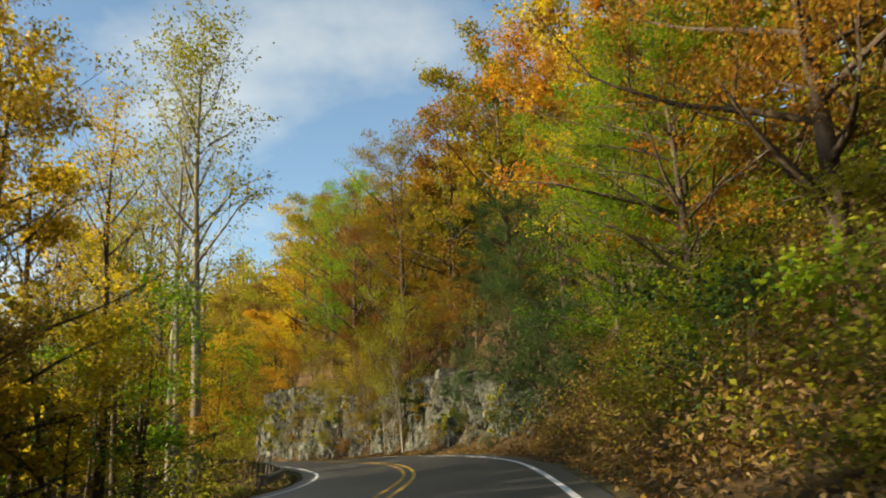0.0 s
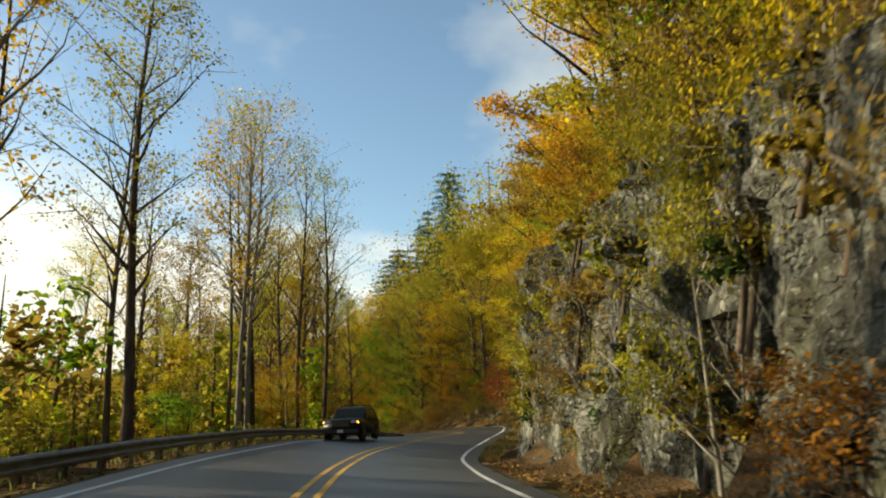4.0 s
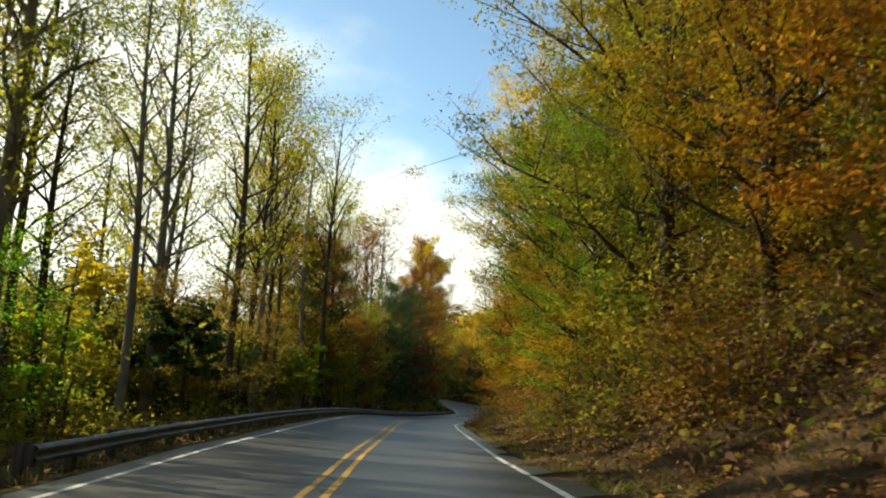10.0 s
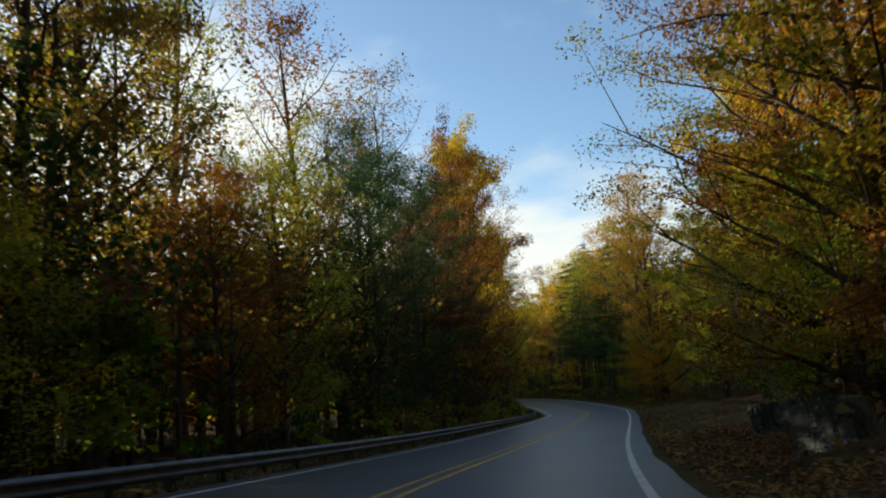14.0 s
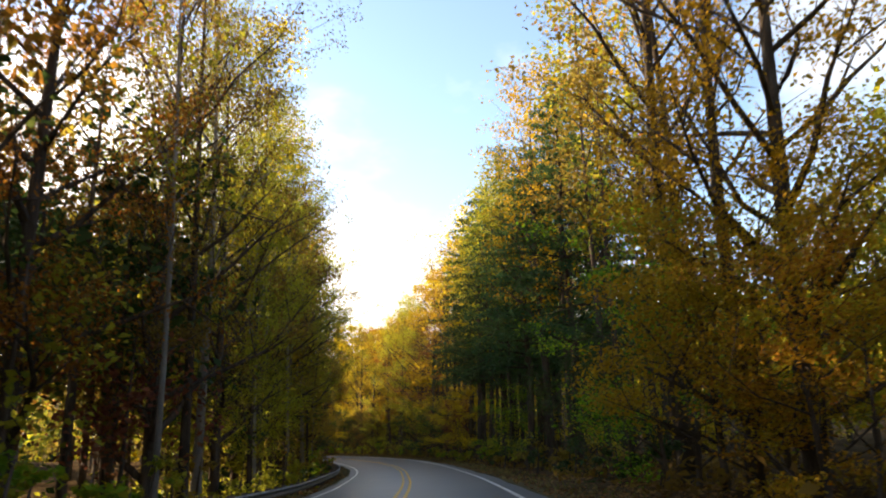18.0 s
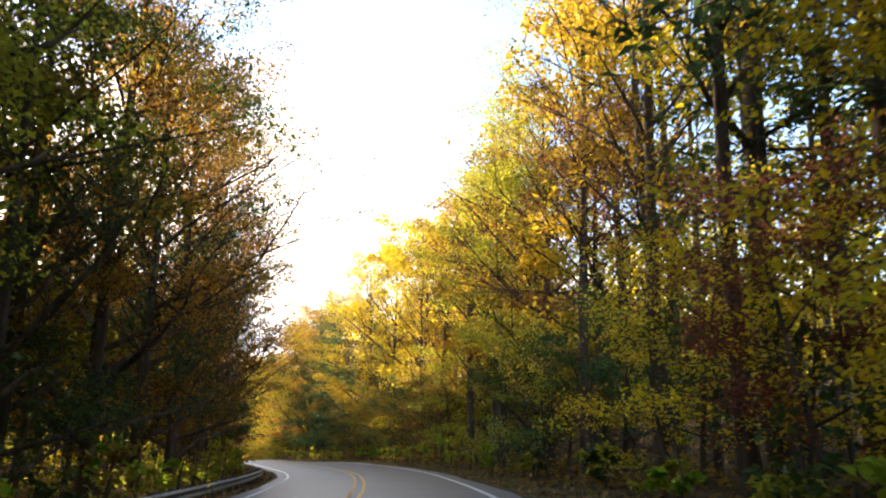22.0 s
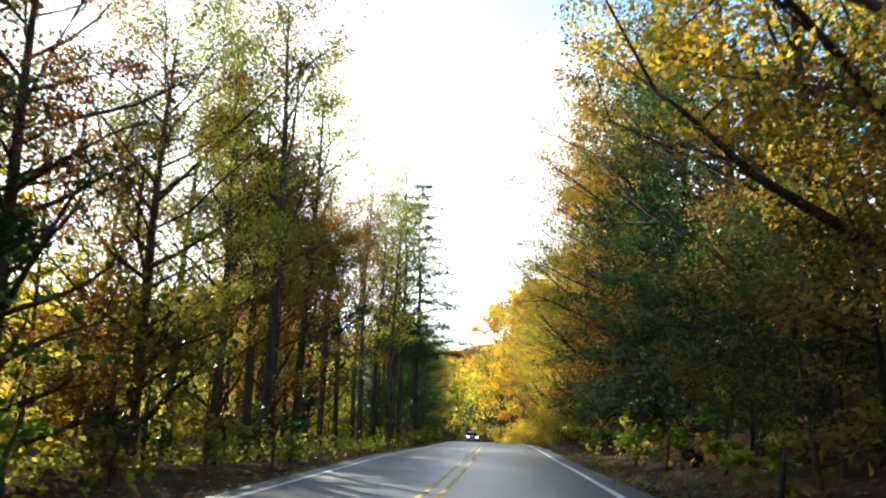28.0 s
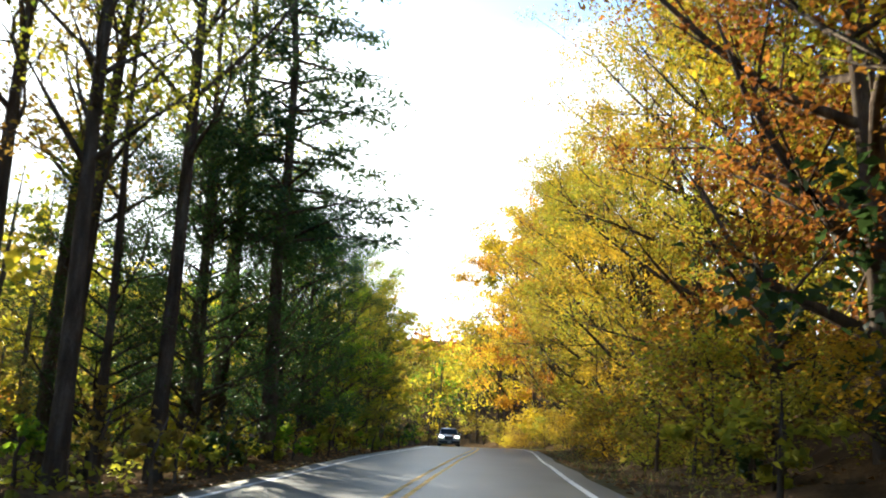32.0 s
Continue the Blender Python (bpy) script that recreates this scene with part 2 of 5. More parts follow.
def rock_material():
    """Grey rock: pale and dark beds, moss and brown stains, dark cracks."""
    m, nt, n, link = nodes("grey_rock")
    co, info = n("ShaderNodeTexCoord"), n("ShaderNodeObjectInfo")
    add = n("ShaderNodeVectorMath")
    link(co.outputs["Object"], add.inputs[0])
    link(info.outputs["Location"], add.inputs[1])

    def noise_at(scale, detail, stretch=(1, 1, 1)):
        mp, q = n("ShaderNodeMapping"), n("ShaderNodeTexNoise")
        mp.inputs["Scale"].default_value = stretch
        q.inputs["Scale"].default_value, q.inputs["Detail"].default_value, q.inputs["Roughness"].default_value = scale, detail, 0.65
        link(add.outputs[0], mp.inputs["Vector"])
        link(mp.outputs[0], q.inputs["Vector"])
        return q.outputs["Fac"]
    bed, fine, moss, streak = noise_at(0.8, 6), noise_at(5.5, 6), noise_at(0.55, 4), noise_at(2.2, 4, (2.4, 2.4, 0.3))
    s = n("ShaderNodeMath")
    s.operation, s.inputs[1].default_value = "MULTIPLY_ADD", 0.5
    link(fine, s.inputs[0])
    t = n("ShaderNodeMath")
    t.operation, t.inputs[1].default_value, t.inputs[2].default_value = "MULTIPLY_ADD", 0.9, -0.2
    link(bed, t.inputs[0])
    link(t.outputs[0], s.inputs[2])
    base = ramp_node(nt, s.outputs[0], [(0.27, (0.02, 0.02, 0.017)), (0.43, (0.075, 0.077, 0.066)), (0.59, (0.17, 0.175, 0.152)), (0.82, (0.34, 0.345, 0.31))])

    def over(under, fac, lo, hi, colour):
        r, mx = n("ShaderNodeMapRange"), n("ShaderNodeMix")
        r.inputs["From Min"].default_value, r.inputs["From Max"].default_value = lo, hi
        mx.data_type = "RGBA"
        mx.inputs["B"].default_value = (*colour, 1)
        link(fac, r.inputs["Value"])
        link(r.outputs[0], mx.inputs["Factor"])
        link(under, mx.inputs["A"])
        return mx.outputs["Result"]
    col = over(base, moss, 0.5, 0.64, (0.042, 0.046, 0.018))
    col = over(col, streak, 0.52, 0.68, (0.038, 0.027, 0.017))
    vor = n("ShaderNodeTexVoronoi")
    vor.feature = "DISTANCE_TO_EDGE"
    vor.inputs["Scale"].default_value = 1.3
    crack = n("ShaderNodeMapRange")
    crack.inputs["From Min"].default_value, crack.inputs["From Max"].default_value = 0.0, 0.045
    link(vor.outputs["Distance"], crack.inputs["Value"])
    split, thin = n("ShaderNodeTexVoronoi"), n("ShaderNodeMapRange")      # finer joints, longer upwards
    split.feature = "DISTANCE_TO_EDGE"
    split.inputs["Scale"].default_value = 2.6
    tall = n("ShaderNodeMapping")
    tall.inputs["Scale"].default_value = (1.3, 1.3, 0.55)
    warp, bent = n("ShaderNodeTexNoise"), n("ShaderNodeVectorMath")
    warp.inputs["Scale"].default_value, warp.inputs["Detail"].default_value = 1.7, 5
    bent.operation = "MULTIPLY_ADD"
    bent.inputs[1].default_value = (0.9, 0.9, 0.9)
    link(add.outputs[0], warp.inputs["Vector"])
    link(warp.outputs["Color"], bent.inputs[0])
    link(add.outputs[0], bent.inputs[2])
    link(bent.outputs[0], tall.inputs["Vector"])
    link(bent.outputs[0], vor.inputs["Vector"])
    link(tall.outputs[0], split.inputs["Vector"])
    thin.inputs["From Min"].default_value, thin.inputs["From Max"].default_value = 0.0, 0.06
    link(split.outputs["Distance"], thin.inputs["Value"])
    col = over(col, split.outputs["Distance"], 0.006, 0.0, (0.05, 0.047, 0.04))
    col = over(col, noise_at(9.0, 8), 0.56, 0.72, (0.36, 0.37, 0.33))
    col = over(col, noise_at(3.1, 6, (1.6, 1.6, 0.5)), 0.56, 0.66, (0.024, 0.022, 0.018))
    both = n("ShaderNodeMath")
    both.operation, both.inputs[1].default_value = "MULTIPLY_ADD", 0.22
    link(thin.outputs[0], both.inputs[0])
    link(s.outputs[0], both.inputs[2])
    hsum = n("ShaderNodeMath")
    hsum.operation, hsum.inputs[1].default_value = "MULTIPLY_ADD", 0.16
    link(crack.outputs[0], hsum.inputs[0])
    link(both.outputs[0], hsum.inputs[2])
    p, out, bump = n("ShaderNodeBsdfPrincipled"), n("ShaderNodeOutputMaterial"), n("ShaderNodeBump")
    bump.inputs["Strength"].default_value, bump.inputs["Distance"].default_value = 1.0, 0.25
    link(hsum.outputs[0], bump.inputs["Height"])
    link(bump.outputs[0], p.inputs["Normal"])
    p.inputs["Roughness"].default_value = 0.92
    p.inputs["Specular IOR Level"].default_value = 0.12
    link(col, p.inputs["Base Color"])
    link(p.outputs[0], out.inputs[0])
    return m


ROCK = rock_material()
ASPHALT = surface("asphalt", [(0.2, (0.040, 0.041, 0.045)), (0.5, (0.062, 0.063, 0.068)), (0.85, (0.088, 0.088, 0.092))], 0.35, 60, 0.45, 0.25, dist=0.008)
EARTH = surface("leaf_littered_earth", [(0.15, (0.03, 0.02, 0.012)), (0.42, (0.062, 0.042, 0.023)), (0.62, (0.118, 0.078, 0.042)), (0.9, (0.075, 0.072, 0.03))], 0.9, 16, 0.95, 1.0, dist=0.14)
VERGE = surface("gravel_verge", [(0.15, (0.05, 0.042, 0.022)), (0.5, (0.12, 0.10, 0.05)), (0.85, (0.20, 0.165, 0.09))], 0.8, 24, 0.95, 0.6, dist=0.03)
WHITE_LINE = surface("worn_white_paint", [(0.1, (0.30, 0.30, 0.29)), (0.42, (0.62, 0.62, 0.60)), (0.8, (0.78, 0.78, 0.76))], 1.5, 30, 0.65, 0.1, dist=0.002)
YELLOW_LINE = surface("worn_yellow_paint", [(0.1, (0.28, 0.17, 0.03)), (0.42, (0.60, 0.34, 0.03)), (0.8, (0.72, 0.43, 0.05))], 1.5, 30, 0.65, 0.1, dist=0.002)
STEEL = surface("weathered_galvanised_steel", [(0.2, (0.07, 0.065, 0.06)), (0.5, (0.16, 0.16, 0.158)), (0.85, (0.26, 0.262, 0.26))], 2.0, 18, 0.55, 0.1, 0.6, dist=0.004)
POST_WOOD = surface("grey_post_wood", [(0.2, (0.06, 0.05, 0.04)), (0.5, (0.13, 0.11, 0.09)), (0.85, (0.22, 0.19, 0.16))], 3, 30, 0.95, 0.4, stretch=(3, 3, 0.5), dist=0.01)
GRASS = leaf_material("verge_grass", [(0.09, 0.10, 0.025), (0.16, 0.17, 0.04), (0.26, 0.23, 0.07), (0.30, 0.23, 0.10)], 0.3, 0.7)
DRY = leaf_material("dry_brush", [(0.09, 0.055, 0.03), (0.18, 0.11, 0.05), (0.27, 0.17, 0.08), (0.22, 0.17, 0.07)], 0.25, 0.8)
LITTER = leaf_material("fallen_leaves", [(0.10, 0.055, 0.025), (0.22, 0.12, 0.04), (0.33, 0.18, 0.05), (0.38, 0.26, 0.06)], 0.1, 0.8)

# ---------------------------------------------------------------- the road's line and the lie of the land
ROAD_XY = [
    (-9.74, -89.00), (-6.33, -44.63), (-3.83, -11.72), (-2.67, 0.22), (-1.41, 12.14), (-0.85, 24.08),
    (-1.96, 35.99), (-5.50, 47.42), (-10.72, 58.14), (-16.57, 68.65), (-21.84, 79.46), (-25.73, 90.90),
    (-29.15, 102.41), (-33.78, 113.54), (-40.76, 123.41), (-49.15, 132.04), (-58.16, 139.98), (-67.10, 147.99),
    (-76.05, 155.97), (-84.74, 164.23), (-92.94, 172.94), (-100.77, 181.96), (-108.38, 191.18), (-115.94, 200.46),
    (-123.58, 209.70), (-131.50, 218.75), (-139.91, 227.39), (-148.71, 235.66), (-157.67, 243.69), (-166.81, 251.46),
    (-176.06, 259.05), (-185.64, 266.19), (-195.60, 272.80), (-205.86, 278.95), (-216.44, 284.59), (-227.46, 289.36),
    (-238.78, 293.40), (-250.22, 297.02), (-261.73, 300.44), (-273.31, 303.60), (-284.92, 306.63), (-296.52, 309.68),
    (-308.10, 312.78), (-319.65, 316.01), (-343.84, 322.55), (-370.66, 327.02), (-400.92, 328.74), (-438.81, 325.19),
    (-487.15, 312.65),
]
ROAD_Z = [-1.91, -1.91, -1.91, -1.76, -1.56, -1.40, -1.27, -1.14, -1.04, -0.99, -0.97, -0.87, -0.80, -0.83, -0.98, -1.18, -1.41, -1.64, -1.88, -2.20, -2.62, -3.07, -3.42, -3.68, -3.86, -4.03, -4.24, -4.34, -4.37, -4.35, -4.30, -4.20, -4.07, -3.95, -3.82, -3.73, -3.64, -3.56, -3.51, -3.46, -3.44, -3.48, -3.56, -3.64, -3.96, -4.75, -5.88, -7.44, -9.50]      # the level at each of these places
# the road's banking, every 12 m: degrees by which its right edge drops
BANK = [1.4, -1.6, -3.7, -3.6, -1.8, 1.6, 4.6, 6.2, 3.2, -2.4, -6.6, -5.8, -2.6, 0.2, 1.8, 2.2, 2.8, 2.8, 2.4, 2.0, 1.8, 0.5, -0.7, -1.5, -2.6, -3.4, -3.3, -3.4, -3.4, -3.7, -3.2, -3.1, -3.7, -4.2, -3.2, -1.2, -0.4, -1.8, -2.6, -1.5, 0.0]
CAMERA_START = 90.0        # metres of road before station 0


def spline(points, steps):
    p = np.array(points, float)
    p = np.vstack([2 * p[0] - p[1], p, 2 * p[-1] - p[-2]])
    out = []
    for i in range(1, len(p) - 2):
        for k in range(steps):
            t = k / steps
            out.append(0.5 * (2 * p[i] + (p[i + 1] - p[i - 1]) * t + (2 * p[i - 1] - 5 * p[i] + 4 * p[i + 1] - p[i + 2]) * t * t
                              + (3 * p[i] - 3 * p[i + 1] + p[i + 2] - p[i - 1]) * t ** 3))
    out.append(p[-2])
    return np.array(out)


_line = spline(ROAD_XY, 24)
_len = np.concatenate([[0], np.cumsum(np.hypot(*np.diff(_line, axis=0).T))])
STATION = np.arange(0, _len[-1], 1.0)
LINE = np.stack([np.interp(STATION, _len, _line[:, i]) for i in range(2)], 1)
_tan = np.gradient(LINE, axis=0)
TANGENT = _tan / np.hypot(*_tan.T)[:, None]
_zz = spline([(z, 0) for z in ROAD_Z], 24)[:, 0]
LEVEL = np.interp(STATION, _len, _zz)
STATION = STATION - CAMERA_START
S_END = STATION[-1]
BANK_S = np.arange(len(BANK)) * 12.0


def line_at(s):
    """Centre of the road at stations s: x, y, level, and the way to its right."""
    x, y, z = (np.interp(s, STATION, v) for v in (LINE[:, 0], LINE[:, 1], LEVEL))
    tx, ty = np.interp(s, STATION, TANGENT[:, 0]), np.interp(s, STATION, TANGENT[:, 1])
    k = np.hypot(tx, ty)
    return x, y, z, ty / k, -tx / k


def road_place(x, y):
    """Stations and offsets (right of the centre is positive) of places in plan."""
    pts = np.stack([np.ravel(x), np.ravel(y)], 1)
    s, d = np.empty(len(pts)), np.empty(len(pts))
    for i in range(0, len(pts), 2000):
        q = pts[i:i + 2000]
        g = ((q[:, None, :] - LINE[None, ::2, :]) ** 2).sum(2)
        j = g.argmin(1) * 2
        v = q - LINE[j]
        s[i:i + 2000] = STATION[j] + (v * TANGENT[j]).sum(1)
        side = v[:, 0] * TANGENT[j, 1] - v[:, 1] * TANGENT[j, 0]
        d[i:i + 2000] = np.sign(side) * np.sqrt(g.min(1))
    return s, d


# right and left side: station, width of the verge, steepness beyond it, height at which it levels out
RIGHT = [(-90, 2, 0.8, 60), (20, 2, 0.9, 60), (38, 1.8, 0.9, 60), (50, 2.2, 0.8, 60), (88, 2.2, 0.95, 60), (100, 4.0, 1.05, 60), (118, 3.2, 1.1, 60), (132, 1.6, 1.15, 60),
         (175, 2.6, 1.15, 60), (206, 3.2, 1.1, 45), (219, 9, 0.5, 14), (262, 9, 0.1, 3), (300, 6, 0.05, 2), (370, 5, 0.05, 2),
         (400, 4, 0.3, 10), (430, 3, 0.55, 18), (500, 3, 0.6, 24), (760, 4, 0.4, 20)]
CLIFF = [(-90, 0), (30, 0), (34, 1.8), (39, 3.2), (46, 4.4), (58, 4.8), (68, 6.0), (79, 6.8), (82, 6.8), (84.6, 5.2), (86, 3.4), (88, 0), (800, 0)]      # station and height of the rock face
SETBACK = [(-90, 0.9), (36, 0.8), (50, 0.3), (58, 0.0), (800, 0.0)]      # station and how far the rock stands back
LEFT = [(-90, 2, -0.25, 4), (30, 2.5, -0.3, 5), (80, 3, -0.25, 5), (140, 3, -0.2, 4), (200, 4, -0.05, 2), (260, 4, 0.05, 2),
        (330, 4, 0.0, 2), (380, 5, 0.05, 2), (440, 3, -0.1, 3), (520, 4, 0.0, 2), (760, 4, 0.1, 6)]


def side_form(u, s, table):
    t = np.array(table, float)
    w, k, h = (np.interp(s, t[:, 0], t[:, i]) for i in (1, 2, 3))
    v = u - w
    v = 0.5 * (v + np.sqrt(v * v + 1.2)) - 0.5 * (-w + np.sqrt(w * w + 1.2))
    return np.sign(k) * h * (1 - np.exp(-np.maximum(np.abs(k) * v, 0) / h))


def rough_land(x, y):
    return 0.35 * np.sin(x * 0.31 + 1.3 * np.sin(y * 0.17)) * np.sin(y * 0.27 + 0.8) + 0.18 * np.sin(x * 0.9 + y * 0.4) * np.sin(y * 0.83)


def ground(s, d, x, y):
    s, d, x, y = (np.asarray(v, float) for v in (s, d, x, y))
    level = np.interp(s, STATION, LEVEL) - np.tan(np.radians(np.interp(s, BANK_S, BANK))) * np.clip(d, -6, 6)
    a = np.abs(d) - 3.8
    form = np.where(d > 0, side_form(np.maximum(a, 0), s, RIGHT), side_form(np.maximum(a, 0), s, LEFT))
    far = np.clip((np.abs(d) - 130) / 500, 0, 1)
    hills = far * far * (3 - 2 * far) * (70 + 45 * np.sin(x * 0.006 + 1.0) * np.cos(y * 0.0052 - 0.4) + 12 * np.sin(x * 0.02) * np.sin(y * 0.023))
    c = np.array(CLIFF)
    back = np.array(SETBACK)
    step = np.clip((d - 7.0 - np.interp(s, back[:, 0], back[:, 1])) / 1.6, 0, 1)
    form = form + np.interp(s, c[:, 0], c[:, 1]) * step * step * (3 - 2 * step)
    return level - 0.07 - 0.08 * np.clip(a / 1.2, 0, 1) + form + rough_land(x, y) * np.clip((a - 1.0) / 5, 0, 1) + hills


def spot(s, d):
    """A place on the ground at station s, d metres right of the road's centre."""
    x, y, _, rx, ry = line_at(s)
    x, y = float(x + rx * d), float(y + ry * d)
    return Vector((x, y, float(ground(s, d, x, y))))


def heading(s):
    _, _, _, rx, ry = line_at(s)
    return math.atan2(float(ry), float(rx))


# ---------------------------------------------------------------- mesh helpers
def mesh_from(name, verts, faces, material=None, smooth=False):
    me = bpy.data.meshes.new(name)
    v = np.asarray(verts, np.float32).reshape(-1, 3)
    if isinstance(faces, np.ndarray):
        f = faces.astype(np.int32)
        me.vertices.add(len(v))
        me.vertices.foreach_set("co", v.ravel())
        me.loops.add(f.size)
        me.loops.foreach_set("vertex_index", f.ravel())
        me.polygons.add(len(f))
        me.polygons.foreach_set("loop_start", np.arange(0, f.size, f.shape[1], dtype=np.int32))
        me.update(calc_edges=True)
    else:
        me.from_pydata([tuple(p) for p in v.tolist()], [], faces)
        me.update()
    if smooth:
        me.polygons.foreach_set("use_smooth", np.ones(len(me.polygons), bool))
    if material:
        me.materials.append(material)
    return me


def part(name, data, parent, label="", m=None):
    """One mesh object under a thing or a part."""
    ob = new(name, data)
    ob.parent = parent
    if m is not None:
        ob.matrix_basis = m
    return tagged(ob, label)


def bm_mesh(name, bm, material, smooth=False):
    me = bpy.data.meshes.new(name)
    bm.to_mesh(me)
    bm.free()
    me.materials.append(material)
    if smooth:
        me.polygons.foreach_set("use_smooth", np.ones(len(me.polygons), bool))
    return me


def box_bm(size, at=(0, 0, 0), bevel=0.0, bm=None):
    bm = bm or bmesh.new()
    r = bmesh.ops.create_cube(bm, size=1.0, matrix=Matrix.Translation(at) @ Matrix.Diagonal((*size, 1)))
    if bevel:
        vs = set(r["verts"])
        bmesh.ops.bevel(bm, geom=[e for e in bm.edges if e.verts[0] in vs and e.verts[1] in vs], offset=bevel, segments=2, affect="EDGES")
    return bm


def ribbon(s0, s1, d0, d1, step, lift, name, material, across=1, wobble=0.0):
    """A strip of road surface between two offsets."""
    ss = np.arange(s0, s1 + step * 0.5, step)
    x, y, z, rx, ry = line_at(ss)
    cols = []
    for k in range(across + 1):
        d = d0 + (d1 - d0) * k / across
        e = d + wobble * np.sin(ss * 0.7 + k) * np.sin(ss * 0.23) if k in (0, across) else d
        bank = np.tan(np.radians(np.interp(ss, BANK_S, BANK)))
        cols.append(np.stack([x + rx * e, y + ry * e, z + lift - bank * e], 1))
    v = np.stack(cols, 1).reshape(-1, 3)
    w = across + 1
    i = np.arange(len(ss) - 1)[:, None] * w + np.arange(across)[None, :]
    f = np.stack([i, i + 1, i + w + 1, i + w], 2).reshape(-1, 4)
    return mesh_from(name, v, f, material)


# ---------------------------------------------------------------- ground and road
def build_ground():
    lo, hi = LINE.min(0) - 70, LINE.max(0) + 70

    def axis(a, b):
        inner = np.arange(a, b, 2.4)
        out = np.cumsum(6 * 1.13 ** np.arange(34))
        return np.concatenate([(a - out)[::-1], inner, b + out])
    gx, gy = np.meshgrid(axis(lo[0], hi[0]), axis(lo[1], hi[1]))
    s, d = road_place(gx, gy)
    z = ground(s, d, gx.ravel(), gy.ravel()) - 0.04 * (np.abs(d) < 6)
    h, w = gx.shape
    i = np.arange(h - 1)[:, None] * w + np.arange(w - 1)[None, :]
    f = np.stack([i, i + 1, i + w + 1, i + w], 2).reshape(-1, 4)
    me = mesh_from("ground", np.stack([gx.ravel(), gy.ravel(), z], 1), f, EARTH, True)
    tagged(new("ground", me), "brown leaf-littered forest ground beside the road", "ground", kind="structure")


build_ground()
tagged(new("road", ribbon(-85, S_END - 5, -3.85, 3.85, 1.5, 0.0, "road", ASPHALT, 4, 0.06)), "dark grey two-lane asphalt road, worn", "road", kind="structure")
road = bpy.data.objects["road"]


def line_part(name, s0, s1, d, width, material, label):
    part(name, ribbon(s0, s1, d - width / 2, d + width / 2, 1.5, 0.005, name, material), road, label)


line_part("edge_line", -85, S_END - 6, 3.3, 0.13, WHITE_LINE, "worn white edge line")
line_part("edge_line", -85, S_END - 6, -3.3, 0.13, WHITE_LINE, "worn white edge line")
line_part("centre_line", -85, S_END - 6, -0.16, 0.11, YELLOW_LINE, "yellow centre line")
line_part("centre_line", -85, S_END - 6, 0.16, 0.11, YELLOW_LINE, "yellow centre line")
for side in (1, -1):
    ss = np.arange(-85, S_END - 5, 1.5)
    cols = []
    for k, dd in enumerate((3.7, 4.0, 4.4, 4.95)):
        x, y, z, rx, ry = line_at(ss)
        e = side * (dd + (0.25 * np.sin(ss * 0.41 + side) * np.sin(ss * 0.13) if k == 3 else 0))
        px, py = x + rx * e, y + ry * e
        cols.append(np.stack([px, py, ground(ss, e, px, py) + (0.045, 0.05, 0.03, -0.06)[k]], 1))
    v = np.stack(cols, 1).reshape(-1, 3)
    i = np.arange(len(ss) - 1)[:, None] * 4 + np.arange(3)[None, :]
    f = np.stack([i, i + 1, i + 5, i + 4], 2).reshape(-1, 4)
    tagged(new("verge", mesh_from("verge", v, f, VERGE, True)), "pale gravel and fallen-leaf verge along the asphalt", "verge", kind="structure")


def pull_off(s0, s1, d0, d1):
    """The flat gravel lay-by, laid on the ground beside the road."""
    ss, dd = np.arange(s0, s1 + 0.1, 1.5), np.linspace(d0, d1, 9)
    gs, gd = np.meshgrid(ss, dd, indexing="ij")
    x, y, _, rx, ry = line_at(gs.ravel())
    x, y = x + rx * gd.ravel(), y + ry * gd.ravel()
    end = np.minimum(np.minimum(gs - s0, s1 - gs) / 4.0, (d1 - gd) / 1.5).ravel()
    z = ground(gs.ravel(), gd.ravel(), x, y) + np.where(end < 0.05, -0.05, 0.06)
    h, w = gs.shape
    i = np.arange(h - 1)[:, None] * w + np.arange(w - 1)[None, :]
    f = np.stack([i, i + 1, i + w + 1, i + w], 2).reshape(-1, 4)
    tagged(new("pull_off", mesh_from("pull_off", np.stack([x, y, z], 1), f, VERGE, True)), "tan gravel pull-off strewn with leaves beside the road", "pull-off", kind="structure")


pull_off(221, 262, 4.6, 12.5)


# ---------------------------------------------------------------- trees
def tube(v, f, pts, radii, sides):
    """Append a tapering tube along pts to the lists v and f."""
    base = len(v)
    pts = [Vector(p) for p in pts]
    for i, p in enumerate(pts):
        way = (pts[min(i + 1, len(pts) - 1)] - pts[max(i - 1, 0)]).normalized()
        a = way.orthogonal().normalized()
        b = way.cross(a)
        for k in range(sides):
            t = 2 * math.pi * k / sides
            v.append(p + (a * math.cos(t) + b * math.sin(t)) * radii[i])
    for i in range(len(pts) - 1):
        for k in range(sides):
            j = (k + 1) % sides
            f.append((base + i * sides + k, base + i * sides + j, base + (i + 1) * sides + j, base + (i + 1) * sides + k))
    f.append(tuple(base + (len(pts) - 1) * sides + k for k in range(sides)))


